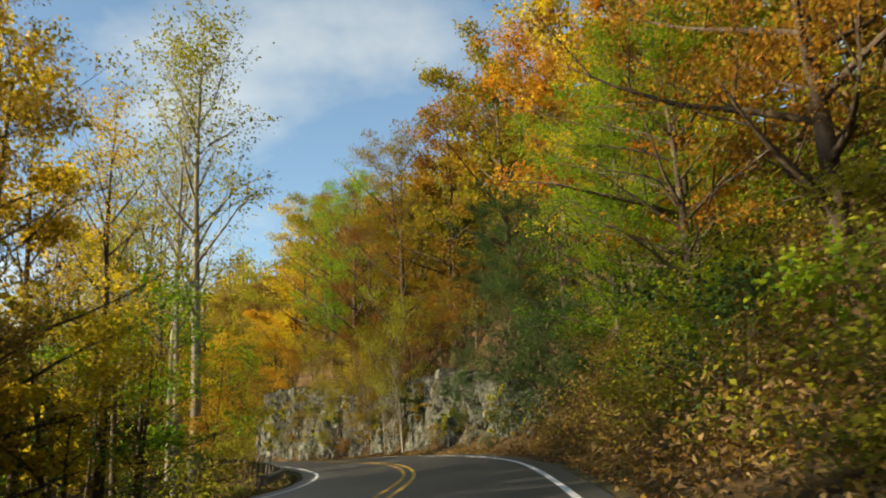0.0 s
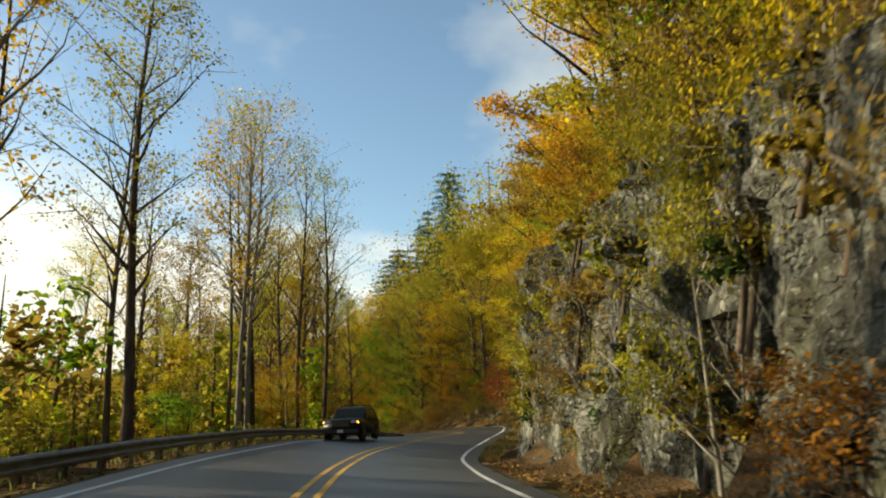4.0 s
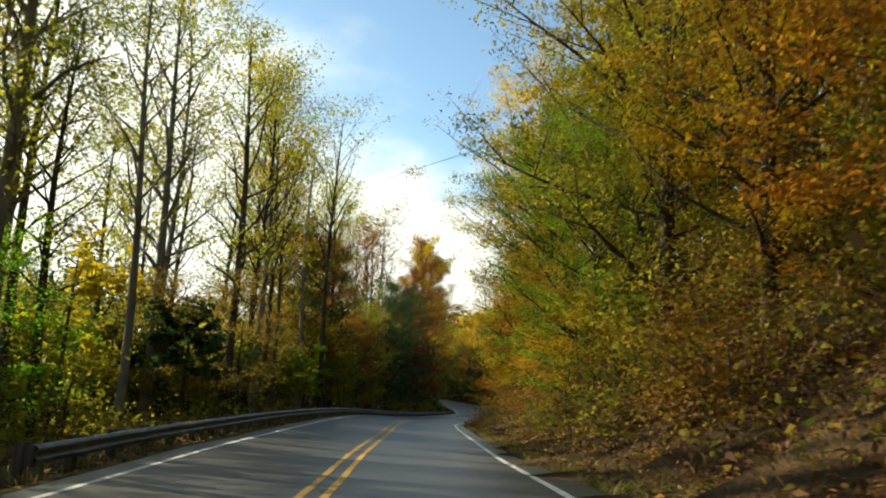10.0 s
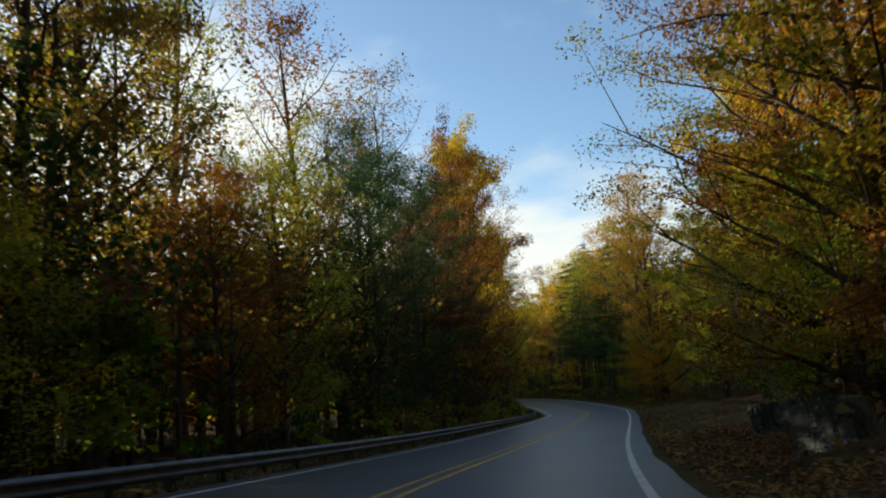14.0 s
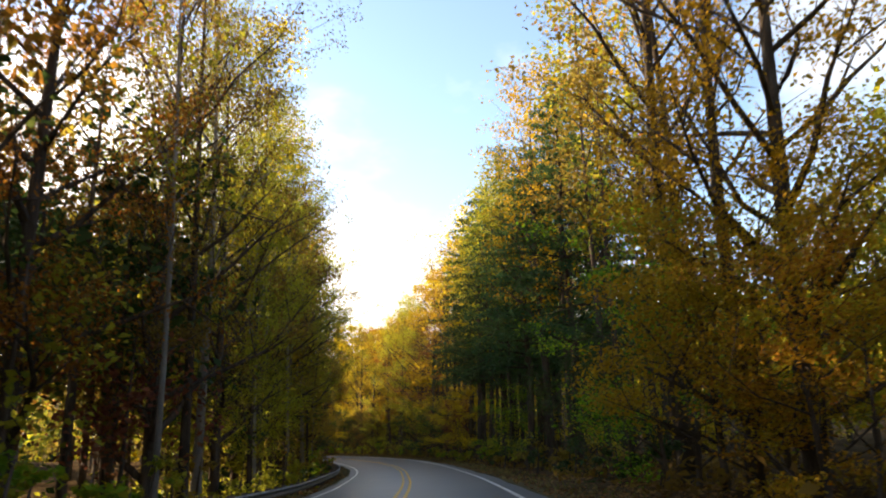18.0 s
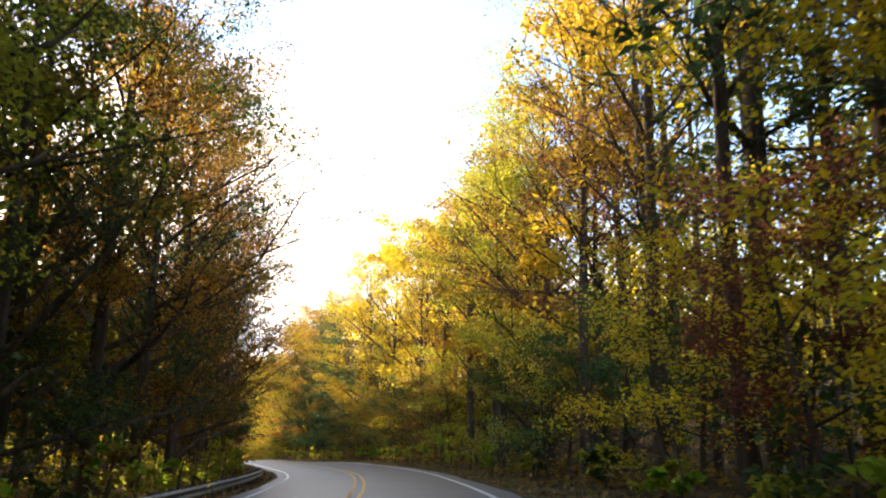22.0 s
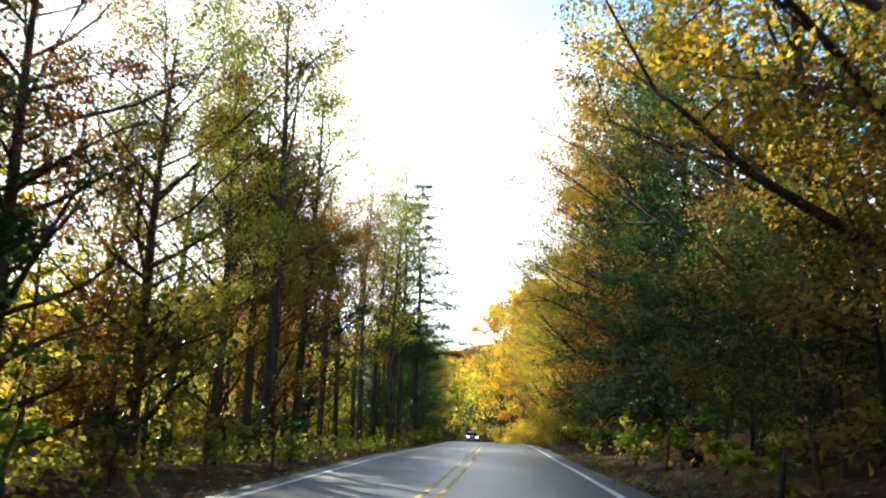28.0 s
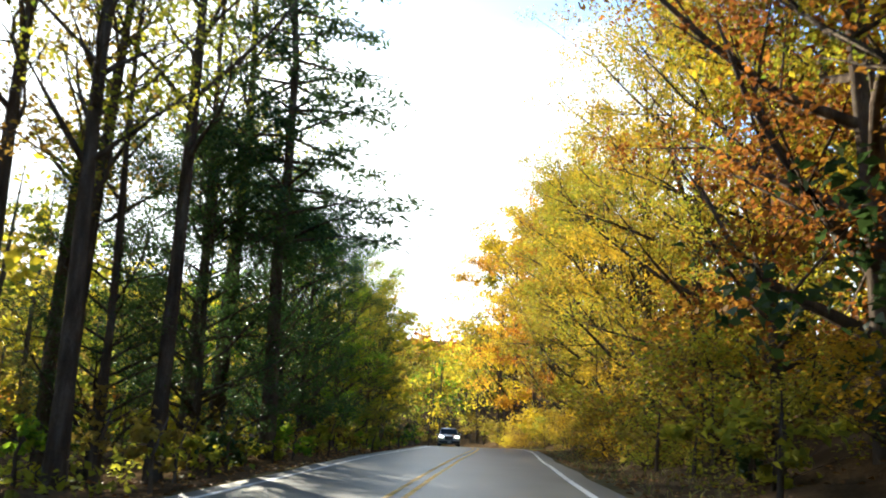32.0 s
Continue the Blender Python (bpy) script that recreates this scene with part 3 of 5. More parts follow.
def leaves_mesh(name, centres, rng, size, droop=0.0, flat=0.5, aspect=0.62):
    """One small folded leaf at every centre."""
    c = np.asarray(centres)
    n = len(c)
    nor = rng.normal(size=(n, 3))
    nor[:, 2] = np.abs(nor[:, 2]) + flat
    nor /= np.linalg.norm(nor, axis=1)[:, None]
    u = rng.normal(size=(n, 3))
    u[:, 2] -= droop
    u -= nor * (u * nor).sum(1)[:, None]
    u /= np.linalg.norm(u, axis=1)[:, None]
    w = np.cross(nor, u)
    L = (size * rng.uniform(0.6, 1.35, n))[:, None]
    W = L * aspect
    fold = nor * L * 0.16
    verts = np.stack([c - u * L * 0.5, c + w * W * 0.5 + fold + u * L * 0.08, c + u * L * 0.5, c - w * W * 0.5 + fold + u * L * 0.08], 1)
    return mesh_from(name, verts.reshape(-1, 3), np.arange(4 * n).reshape(n, 4))


def grow(seed, h, r, base, spread, limbs, leafy, size, sig, rise=0.6, bend=0.3, stems=1, twigs=4, dens=(1.0, 1.0), droop=0.3, deep=9):
    """A broad-leaved tree: trunk, limbs, twigs; returns the wood's and the crown's mesh. base: where the crown begins, as a part of h;
    leafy: leaves in all; sig: size of a leaf clump; dens: share of leaves at the crown's foot and top."""
    rng = np.random.default_rng(seed)
    v, f, tips, weight = [], [], [], []
    for q in range(stems):
        hq = h * (1 if q == 0 else rng.uniform(0.72, 0.98))
        rq = r * (1 if q == 0 else 0.75)
        az = rng.uniform(0, 6.28)
        off = Vector((math.cos(az), math.sin(az), 0)) * (0.0 if stems == 1 else spread * 0.12)
        tilt = Vector((math.cos(az), math.sin(az), 0)) * (0.10 if stems > 1 else 0.0)
        pts, rad = [], []
        ph = rng.uniform(0, 6.28, 2)
        for i in range(9):
            t = i / 8
            wob = Vector((math.sin(t * 4.1 + ph[0]), math.sin(t * 3.3 + ph[1]), 0)) * bend * t * (1 - 0.3 * t)
            pts.append(off + tilt * (t * hq) + wob + Vector((0, 0, -0.5 + t * (hq + 0.5))))
            rad.append(rq * (1.25 if i == 0 else (1 - t) ** 0.8 * 0.95 + 0.04))
        tube(v, f, pts, rad, 7)

        def on_trunk(t):
            k = min(int(t * 8), 7)
            return pts[k].lerp(pts[k + 1], t * 8 - k), rad[k] + (rad[k + 1] - rad[k]) * (t * 8 - k)
        nl = max(3, limbs // stems)
        for i in range(nl):
            t = base + (0.97 - base) * ((i + rng.uniform(0, 0.9)) / nl)
            p0, r0 = on_trunk(t)
            z = (t - base) / (1 - base)
            shape = (math.sin(math.pi * min(0.98, 0.16 + 0.84 * z)) ** 0.7)
            length = spread * (0.35 + 0.75 * shape) * rng.uniform(0.75, 1.2)
            if rng.uniform() < 0.12:
                length *= 1.25
            a = i * 2.4 + rng.uniform(-0.5, 0.5) + q
            up = rise + 0.5 * z + rng.uniform(-0.2, 0.2)
            way = Vector((math.cos(a), math.sin(a), up)).normalized()
            lp = [p0]
            for k in range(4):
                way = (way + Vector((rng.normal() * 0.16, rng.normal() * 0.16, 0.05 + rng.normal() * 0.1))).normalized()
                lp.append(lp[-1] + way * length / 4)
            lr = [max(0.02, r0 * 0.55) * (1 - k / 4.6) for k in range(5)]
            tube(v, f, lp, lr, 4)
            for j in range(twigs):
                k = 1 + (j * 3.0 / twigs)
                e0 = lp[int(k)].lerp(lp[min(int(k) + 1, 4)], k - int(k))
                tw = Vector((rng.normal(), rng.normal(), rng.normal() * 0.5 + 0.35)).normalized()
                tw = (tw + way * 0.8).normalized()
                e1 = e0 + tw * length * rng.uniform(0.22, 0.42)
                e2 = e1 + (tw + Vector((0, 0, 0.2 - 0.35 * droop))).normalized() * length * rng.uniform(0.1, 0.22)
                tube(v, f, [e0, e1 if leafy < 1000 else e2, e2][:3 if leafy < 1000 else 2], [lr[2] * 0.5, lr[3] * 0.35 if leafy < 1000 else 0.006, 0.006], 3)
                for e in (e1, e2):
                    tips.append(e)
                    weight.append(dens[0] + (dens[1] - dens[0]) * z)
            tips.append(lp[4])
            weight.append(dens[0] + (dens[1] - dens[0]) * z)
    wood = mesh_from("wood", v, f, BARK, True)
    w = np.array(weight) * rng.gamma(1.3, 1.0, len(weight))      # some twigs are full, some nearly bare
    w[w < 0.18 * w.mean()] = 0
    w /= w.sum()
    pick = rng.choice(len(tips), leafy, p=w)
    c = np.array([tuple(t) for t in tips])[pick] + np.clip(rng.normal(size=(leafy, 3)), -1.5, 1.5) * np.array([sig, sig, sig * 0.5])
    sizes = np.full(leafy, size)
    if leafy > 1400:      # leaf sprays deep in the crown
        k = leafy // deep
        inner = np.array([tuple(t) for t in tips])[rng.choice(len(tips), k, p=w)] * np.array([0.72, 0.72, 0.97]) + rng.normal(size=(k, 3)) * sig * 0.55
        c, sizes = np.concatenate([c, inner]), np.concatenate([sizes, np.full(k, size * 1.3)])
    c[:, 2] = np.maximum(c[:, 2], 0.15)
    return wood, leaves_mesh("crown", c, rng, sizes, droop)


def grow_pine(seed, h, r, base, spread, whorls, leafy, size):
    """A pine or hemlock: a straight trunk and flat, drooping fans of needles."""
    rng = np.random.default_rng(seed)
    v, f, cs = [], [], []
    pts = [Vector((0.15 * math.sin(i + seed), 0.15 * math.cos(1.7 * i), -0.4 + (h + 0.4) * i / 7)) for i in range(8)]
    tube(v, f, pts, [r * (1.15 if i == 0 else 1 - 0.94 * i / 7) for i in range(8)], 7)
    fans = []
    for i in range(whorls):
        t = base + (0.98 - base) * i / whorls
        z = (t - base) / (1 - base)
        for k in range(5):
            a = k * 1.257 + i * 0.7 + rng.uniform(-0.3, 0.3)
            L = spread * (1 - z) ** 0.75 * rng.uniform(0.6, 1.15) + 0.3
            p0 = Vector((0, 0, h * t))
            way = Vector((math.cos(a), math.sin(a), rng.uniform(-0.05, 0.25)))
            p1 = p0 + way * L * 0.55
            p2 = p0 + way * L + Vector((0, 0, -0.12 * L))
            tube(v, f, [p0, p1, p2], [r * 0.25 * (1 - z) + 0.02, 0.02, 0.008], 3)
            fans.append((p0, p1, p2, L))
    tot = sum(q[3] for q in fans)
    for p0, p1, p2, L in fans:
        k = max(4, int(leafy * L / tot))
        t = rng.uniform(0.25, 1.05, k)
        line = np.where((t < 0.55)[:, None], np.array(p0)[None] + (np.array(p1) - np.array(p0))[None] * (t / 0.55)[:, None],
                        np.array(p1)[None] + (np.array(p2) - np.array(p1))[None] * ((t - 0.55) / 0.45)[:, None])
        cs.append(line + rng.normal(size=(k, 3)) * np.array([0.2, 0.2, 0.09]) * (0.5 + L * 0.22))
    return mesh_from("wood", v, f, BARK, True), leaves_mesh("crown", np.concatenate(cs), rng, size, 0.2, 1.2, 0.34)


STOCK = {}


def stock(kind, build, count, label):
    STOCK[kind] = [(build(100 * len(STOCK) + k), label) for k in range(count)]


stock("broad", lambda q: grow(q, 16, 0.25, 0.08, 5.0, 36, 30000, 0.1, 0.36, rise=0.4, twigs=5, deep=4), 5, "broad-leaved tree")
stock("crowd", lambda q: grow(q, 16, 0.25, 0.12, 5.2, 26, 11500, 0.19, 0.46, rise=0.4, twigs=2, deep=4), 5, "broad-leaved tree")
stock("tall", lambda q: grow(q, 20, 0.24, 0.32, 3.6, 22, 4200, 0.155, 0.38, rise=0.9, bend=0.5, twigs=5, dens=(0.7, 1.3)), 4, "tall slender tree")
stock("bare", lambda q: grow(q, 20, 0.19, 0.36, 3.8, 24, 1350, 0.16, 0.45, rise=1.2, bend=0.6, twigs=5, dens=(0.2, 1.7)), 5, "tall nearly bare tree")
stock("pole", lambda q: grow(q, 17, 0.12, 0.4, 2.4, 14, 1800, 0.18, 0.42, rise=0.9, bend=0.4, twigs=3), 4, "thin pole-like tree")
stock("small", lambda q: grow(q, 6.5, 0.09, 0.12, 3.0, 20, 7600, 0.104, 0.32, rise=0.3, stems=2, bend=0.25, twigs=4, droop=0.6), 5, "small understorey tree")
stock("forked", lambda q: grow(q, 9, 0.12, 0.3, 3.2, 20, 6500, 0.12, 0.36, rise=0.5, stems=2, bend=0.5, twigs=5), 3, "forked slender tree")
stock("bush", lambda q: grow(q, 2.6, 0.05, 0.04, 1.8, 9, 1900, 0.112, 0.36, rise=0.4, stems=4, bend=0.15, twigs=3), 4, "bush")
stock("pine", lambda q: grow_pine(q, 19, 0.22, 0.3, 3.6, 17, 9500, 0.23), 3, "pine tree")
stock("mast", lambda q: grow_pine(q, 22, 0.165, 0.3, 2.6, 15, 3800, 0.2), 3, "tall straight pine")
stock("hemlock", lambda q: grow_pine(q, 15, 0.2, 0.05, 4.4, 24, 17000, 0.21), 3, "hemlock")
COLOUR_WORD = {"yellow": "bright yellow", "gold": "golden", "olive": "olive", "green": "green", "orange": "orange", "rust": "rust-brown",
               "brown": "dull brown", "mixed": "green and rust", "red": "bright red", "maroon": "dark maroon", "dark": "dark green", "needle": "dark green"}
HEIGHT = {"broad": 16, "crowd": 16, "tall": 20, "bare": 20, "pole": 17, "small": 6.5, "forked": 9, "bush": 2.6, "pine": 19, "mast": 22, "hemlock": 15}
REACH = {}


def reach(me):
    """The places of a crown's leaves."""
    if me.name not in REACH:
        a = np.empty(len(me.vertices) * 3, np.float32)
        me.vertices.foreach_get("co", a)
        REACH[me.name] = a.reshape(-1, 3)[::4]
    return REACH[me.name]


# how high the stands grow, station by station, on the right and on the left
STAND_RIGHT = [(-90, 1.0), (88, 1.0), (104, 1.2), (185, 1.22), (205, 1.1), (300, 1.13), (500, 1.13), (545, 1.35), (700, 1.35)]
STAND_LEFT = [(-90, 1.05), (60, 1.1), (120, 1.1), (205, 1.12), (225, 1.2), (285, 1.2), (310, 1.13), (420, 1.15), (436, 1.25), (500, 1.2), (540, 1.35), (700, 1.35)]


def stand(s, d):
    return float(np.interp(s, *zip(*(STAND_RIGHT if d > 0 else STAND_LEFT))))


TREE_RNG = np.random.default_rng(5)


def tree(kind, colour, s, d, h=None, wide=1.0, pale=False, variant=None, turn=None, tilt=(0, 0), over=False):
    """Plant one tree of a kind at station s, d metres right of the centre line. over: its branches may reach over the verge."""
    if kind == "broad" and (abs(d) > 9.9 or s > 505):
        kind = "crowd"
    roomy = wide
    k = int(TREE_RNG.integers(len(STOCK[kind]))) if variant is None else variant % len(STOCK[kind])
    (wood, crown), what = STOCK[kind][k]
    z = (h or HEIGHT[kind]) / HEIGHT[kind] * (stand(s, d) if kind != "bush" else 1.0)
    place = spot(s, d)
    rot = TREE_RNG.uniform(0, 360) if turn is None else turn
    if abs(d) < 13 and not over:      # no branch hangs low over the lanes
        pts = reach(crown)
        for _try in range(14):
            a = radians(rot)
            _, _, level, rx, ry = line_at(s)
            out = ((pts[:, 0] * math.cos(a) - pts[:, 1] * math.sin(a)) * rx + (pts[:, 0] * math.sin(a) + pts[:, 1] * math.cos(a)) * ry) * z * roomy + d
            up = pts[:, 2] * z + place.z - level
            if not np.any((out * np.sign(d) < 4.0) & (up < 4.6)) and not np.any((out * np.sign(d) < 2.6) & (up < 6.5)):
                break
            rot += 37 if turn is None else 0
            if _try % 3 == 2:
                d += 0.45 * np.sign(d)
                roomy *= 0.95
            place = spot(s, d)
    wide = roomy
    name = {"bush": "bush", "pine": "pine_tree", "mast": "pine_tree", "hemlock": "hemlock_tree", "small": "small_tree"}.get(kind, "tree")
    where = "beside the road" if abs(d) < 12 else ("on the hillside" if d > 0 and s < 210 else "in the woods")
    word = COLOUR_WORD[colour]
    label = f"{what} with {word} {'needles' if colour == 'needle' else 'autumn leaves' if colour not in ('dark', 'green') else 'leaves'} {where}"
    ob = tagged(new(name), label, "bush" if kind == "bush" else "tree", group="trees along the road" if kind != "bush" else "bushes along the road")
    ob.matrix_basis = Matrix.LocRotScale(place - Vector((0, 0, 0.15)), Euler((radians(tilt[0]), radians(tilt[1]), radians(rot))),
                                         Vector((z * wide, z * wide, z)))
    a, b = part("trunk", wood, ob), part("crown", crown, ob)
    if pale:
        a.material_slots[0].link, a.material_slots[0].material = "OBJECT", PALE_BARK
    if not crown.materials:
        crown.materials.append(None)
    b.material_slots[0].link, b.material_slots[0].material = "OBJECT", LEAF[colour]
    return ob


def wood_lot(seed, s0, s1, d0, d1, gap, kinds, colours, h=(0.8, 1.2), wide=(0.9, 1.15)):
    """Fill a stretch of the plan with trees on a jittered grid."""
    rng = np.random.default_rng(seed)
    lo, hi = min(d0, d1), max(d0, d1)
    for s in np.arange(s0, s1, gap):
        for d in np.arange(lo + gap / 2, hi + 0.01, gap):
            ps, pd = s + rng.uniform(-0.45, 0.45) * gap, d + rng.uniform(-0.4, 0.4) * gap
            kind, colour = rng.choice(kinds), rng.choice(colours)
            hh, ww = rng.uniform(*h), rng.uniform(*wide)
            tree(str(kind), str(colour), ps, pd, HEIGHT[kind] * hh, ww)


MASS = {}


def mass(colour, x, y, z, h, r, rng, leaves, size, low=0.12, stem=True):
    """One tree of the woods that cannot be told apart: clumps of leaves round a stem, collected by colour."""
    n = max(6, leaves // 22)
    u = rng.normal(size=(n, 3))
    u /= np.linalg.norm(u, axis=1)[:, None]
    u *= rng.uniform(0.45, 1.0, (n, 1))
    taper = 1 - 0.35 * np.clip(u[:, 2:], 0, 1)
    clumps = np.array((x, y, z + h * (0.5 + low / 2))) + u * np.concatenate([r * taper, r * taper, np.full((n, 1), h * (0.5 - low / 2))], 1)
    pick = clumps[rng.integers(0, n, leaves)] + rng.normal(size=(leaves, 3)) * np.array((0.13, 0.13, 0.08)) * r
    k = leaves // 5
    inner = np.array((x, y, z + h * (0.5 + low / 2))) + (clumps[rng.integers(0, n, k)] - np.array((x, y, z + h * (0.5 + low / 2)))) * rng.uniform(0.4, 0.85, (k, 1))
    MASS.setdefault(colour, []).append((np.concatenate([pick, inner]), np.concatenate([np.full(leaves, size), np.full(k, size * (1.8 if size > 0.3 else 1.3))])))
    if stem:
        MASS.setdefault("stems", []).append((x, y, z, h, 0.008 * h + 0.05))


def mass_lot(seed, s0, s1, d0, d1, gap, colours, h=(11, 16), leaves=420, size=0.55, wide=(0.26, 0.36)):
    rng = np.random.default_rng(seed)
    if max(abs(d0), abs(d1)) > 30:
        leaves, size = int(leaves * 0.7), size * 1.15
    for s in np.arange(s0, s1, gap):
        for d in np.arange(min(d0, d1) + gap / 2, max(d0, d1) + 0.01, gap):
            p = spot(s + rng.uniform(-0.45, 0.45) * gap, d + rng.uniform(-0.4, 0.4) * gap)
            hh = rng.uniform(*h) * (stand(s, d) if h[1] > 6 else 1.0)
            mass(str(rng.choice(colours)), p.x, p.y, p.z, hh, hh * rng.uniform(*wide), rng, leaves, size)


def build_mass():
    rng = np.random.default_rng(99)
    for colour, lots in MASS.items():
        if colour == "stems":
            v, f = [], []
            for x, y, z, h, r in lots:
                tube(v, f, [(x, y, z - 0.4), (x + 0.2, y, z + h * 0.45), (x, y + 0.2, z + h * 0.9)], [r, r * 0.7, r * 0.15], 5)
            tagged(new("woodland_stems", mesh_from("woodland_stems", v, f, BARK, True)), "dark thin tree stems deep in the woods", "trees", kind="stuff")
            continue
        c, size = np.concatenate([q[0] for q in lots]), np.concatenate([q[1] for q in lots])
        me = leaves_mesh("woodland", c, rng, size, 0.3, 0.5, 0.66)
        me.materials.append(LEAF[colour])
        tagged(new("woodland", me), f"{COLOUR_WORD[colour]} autumn woods behind the roadside trees", "trees", kind="stuff")


def scatter(name, seed, s0, s1, d0, d1, count, material, label, size, height=0.0, clump=0.0, flat=0.5, droop=0.3, aspect=0.6, lean_in=1.0):
    """Fallen leaves, grass and brush on the ground, as one mass."""
    rng = np.random.default_rng(seed)
    n = count if not clump else max(1, count // 30)
    s = rng.uniform(s0, s1, n)
    lo, hi = min(abs(d0), abs(d1)), max(abs(d0), abs(d1))
    d = (lo + (hi - lo) * rng.uniform(0, 1, n) ** lean_in) * (1 if d0 + d1 > 0 else -1)
    x, y, _, rx, ry = line_at(s)
    x, y = x + rx * d, y + ry * d
    z = ground(s, d, x, y)
    c = np.stack([x, y, z], 1)
    if clump:
        k = rng.integers(0, n, count)
        c = c[k] + rng.normal(size=(count, 3)) * np.array((clump, clump, 0))
        c[:, 2] += np.abs(rng.normal(size=count)) * height * rng.uniform(0.4, 1.2, n)[k]
    else:
        c[:, 2] += 0.035 + rng.uniform(0, height + 1e-6, count)
    me = leaves_mesh(name, c, rng, size, droop, flat, aspect)
    me.materials.append(material)
    tagged(new(name, me), label, name.replace("_", " "), kind="stuff")

# ---------------------------------------------------------------- the woods, stretch by stretch
# right: hillside of the first bends, up to the dark bend
tree("broad", "rust", 14, 9.5, 16.2)
tree("broad", "green", 20, 8.2, 11, 1.05)
tree("broad", "green", 26.5, 8.8, 10.5, 1.15)
tree("broad", "orange", 25, 10.5, 17.5)
tree("broad", "green", 28.5, 8.8, 11.5, 1.1)
tree("broad", "dark", 36, 9.6, 9, 1.1)
tree("broad", "gold", 33, 13, 18.8)
tree("broad", "orange", 40, 12.5, 17.5)
tree("broad", "mixed", 46, 12, 18.1)
tree("broad", "dark", 46.5, 10.2, 8, 1.0)
tree("small", "dark", 38.5, 8.4, 5.0, 1.2)
tree("small", "dark", 34.5, 8.0, 5.4, 1.2)
tree("small", "dark", 31.0, 7.4, 4.4, 1.2)
tree("small", "rust", 47.5, 9.2, 5.0, 1.1)
tree("small", "olive", 52, 9.0, 5.0, 1.1)
tree("broad", "dark", 41, 9.6, 8, 1.1)
tree("small", "rust", 50.5, 8.8, 4.0)
tree("bush", "rust", 53.5, 8.4, 2.6)
tree("bush", "brown", 57, 8.5, 2.8)
tree("bush", "brown", 68, 8.5, 2.8)
tree("bush", "olive", 74, 8.6, 2.8)
tree("bush", "rust", 80, 8.7, 2.6)
tree("small", "gold", 84, 8.9, 5.0)
tree("bush", "brown", 41, 6.1, 1.5)
tree("broad", "mixed", 57, 9.6, 16.9, 1.0)
tree("broad", "rust", 61, 8.6, 13.1)
tree("broad", "rust", 54, 12.5, 18.1)
tree("broad", "green", 65, 9, 16.2)
tree("broad", "mixed", 71, 9.4, 15.6)
tree("broad", "olive", 76, 10.5, 16.2)
tree("broad", "gold", 82, 10, 16.2)
tree("broad", "orange", 89, 10.5, 16.2)
tree("small", "mixed", 54.6, 5.5, 8.6, 0.6, pale=True, over=True)      # pale stems before the rock face
tree("small", "brown", 56.0, 5.6, 7.4, 0.5, pale=True, over=True)
tree("small", "olive", 62.5, 5.7, 6.0, 0.55, pale=True, over=True)
tree("broad", "dark", 37.6, 7.0, 8.6, 0.8)
tree("small", "dark", 40.5, 5.8, 5.2, 0.6, over=True)
tree("forked", "olive", 49.3, 5.5, 9, 0.8, pale=True, over=True)
tree("forked", "brown", 52.4, 5.6, 8, 0.7, pale=True, over=True)
tree("bush", "dark", 33, 5.9, 2.4, 1.2)
tree("bush", "dark", 30, 6.1, 2.8, 1.2)
tree("bush", "dark", 36, 5.6, 1.7, 1.1)
tree("bush", "brown", 44.5, 5.4, 1.5, 1.1)
tree("bush", "rust", 59, 5.3, 1.5, 1.0)
tree("small", "gold", 61, 5.6, 6.5, 0.9, pale=True)
for s_, c_ in ((59, "olive"), (62.5, "brown"), (65.5, "gold"), (69, "olive"), (72.5, "brown"), (76.5, "olive"), (79, "gold"), (82.5, "olive")):
    tree("bush", c_, s_, 7.7, 2.2, 1.2)
tree("small", "mixed", 66, 5.9, 6.5, 1.0)
tree("small", "olive", 77, 6.0, 5.5, 0.9)
tree("small", "brown", 82.5, 6.8, 6.0, 0.8)
tree("bush", "brown", 50, 6.2, 1.8)
tree("small", "brown", 70, 6.2, 4.5, 1.0)
tree("broad", "gold", 97, 9.2, 13.1)
tree("small", "gold", 93, 8.0, 5.5)
tree("broad", "brown", 103, 10.5, 15)
tree("broad", "green", 109, 8.2, 11)
tree("broad", "olive", 113, 10.2, 16.2)
tree("broad", "yellow", 123, 8.3, 13, 1.15)
tree("broad", "yellow", 118, 8.0, 12, 1.1)
tree("small", "yellow", 120, 7.2, 6.0, 1.1)
tree("broad", "olive", 119, 13, 16.2)
tree("broad", "brown", 129, 11, 16.2)
tree("small", "red", 131.0, 7.2, 2.9, 1.45)
tree("small", "red", 133.6, 7.4, 3.2, 1.4)
tree("small", "yellow", 129.0, 9.6, 5.6, 1.2)
tree("small", "brown", 129.6, 7.6, 4.4, 1.2)
tree("broad", "mixed", 142, 9.5, 15)
tree("broad", "mixed", 148.5, 11.2, 15.5)
tree("broad", "yellow", 153, 8.6, 10.5)
tree("small", "orange", 147, 7.6, 4.6, 1.2)
tree("broad", "olive", 160, 8.6, 15)
tree("broad", "green", 166, 7.6, 9)
tree("broad", "mixed", 171, 9.2, 13.5)
tree("broad", "green", 178, 7.8, 12)
tree("broad", "yellow", 184, 8.6, 15.6)
tree("small", "orange", 188, 7.4, 7)
tree("broad", "gold", 191, 8.4, 15)
tree("tall", "gold", 198, 9.0, 17, 1.5)
tree("tall", "rust", 205, 9.8, 17, 1.5)
tree("tall", "orange", 209.5, 10.6, 16, 1.4)
tree("broad", "mixed", 210, 11.5, 15)
tree("small", "olive", 213.5, 9.0, 5.6)
tree("small", "green", 216.4, 9.6, 6.0, 1.1)
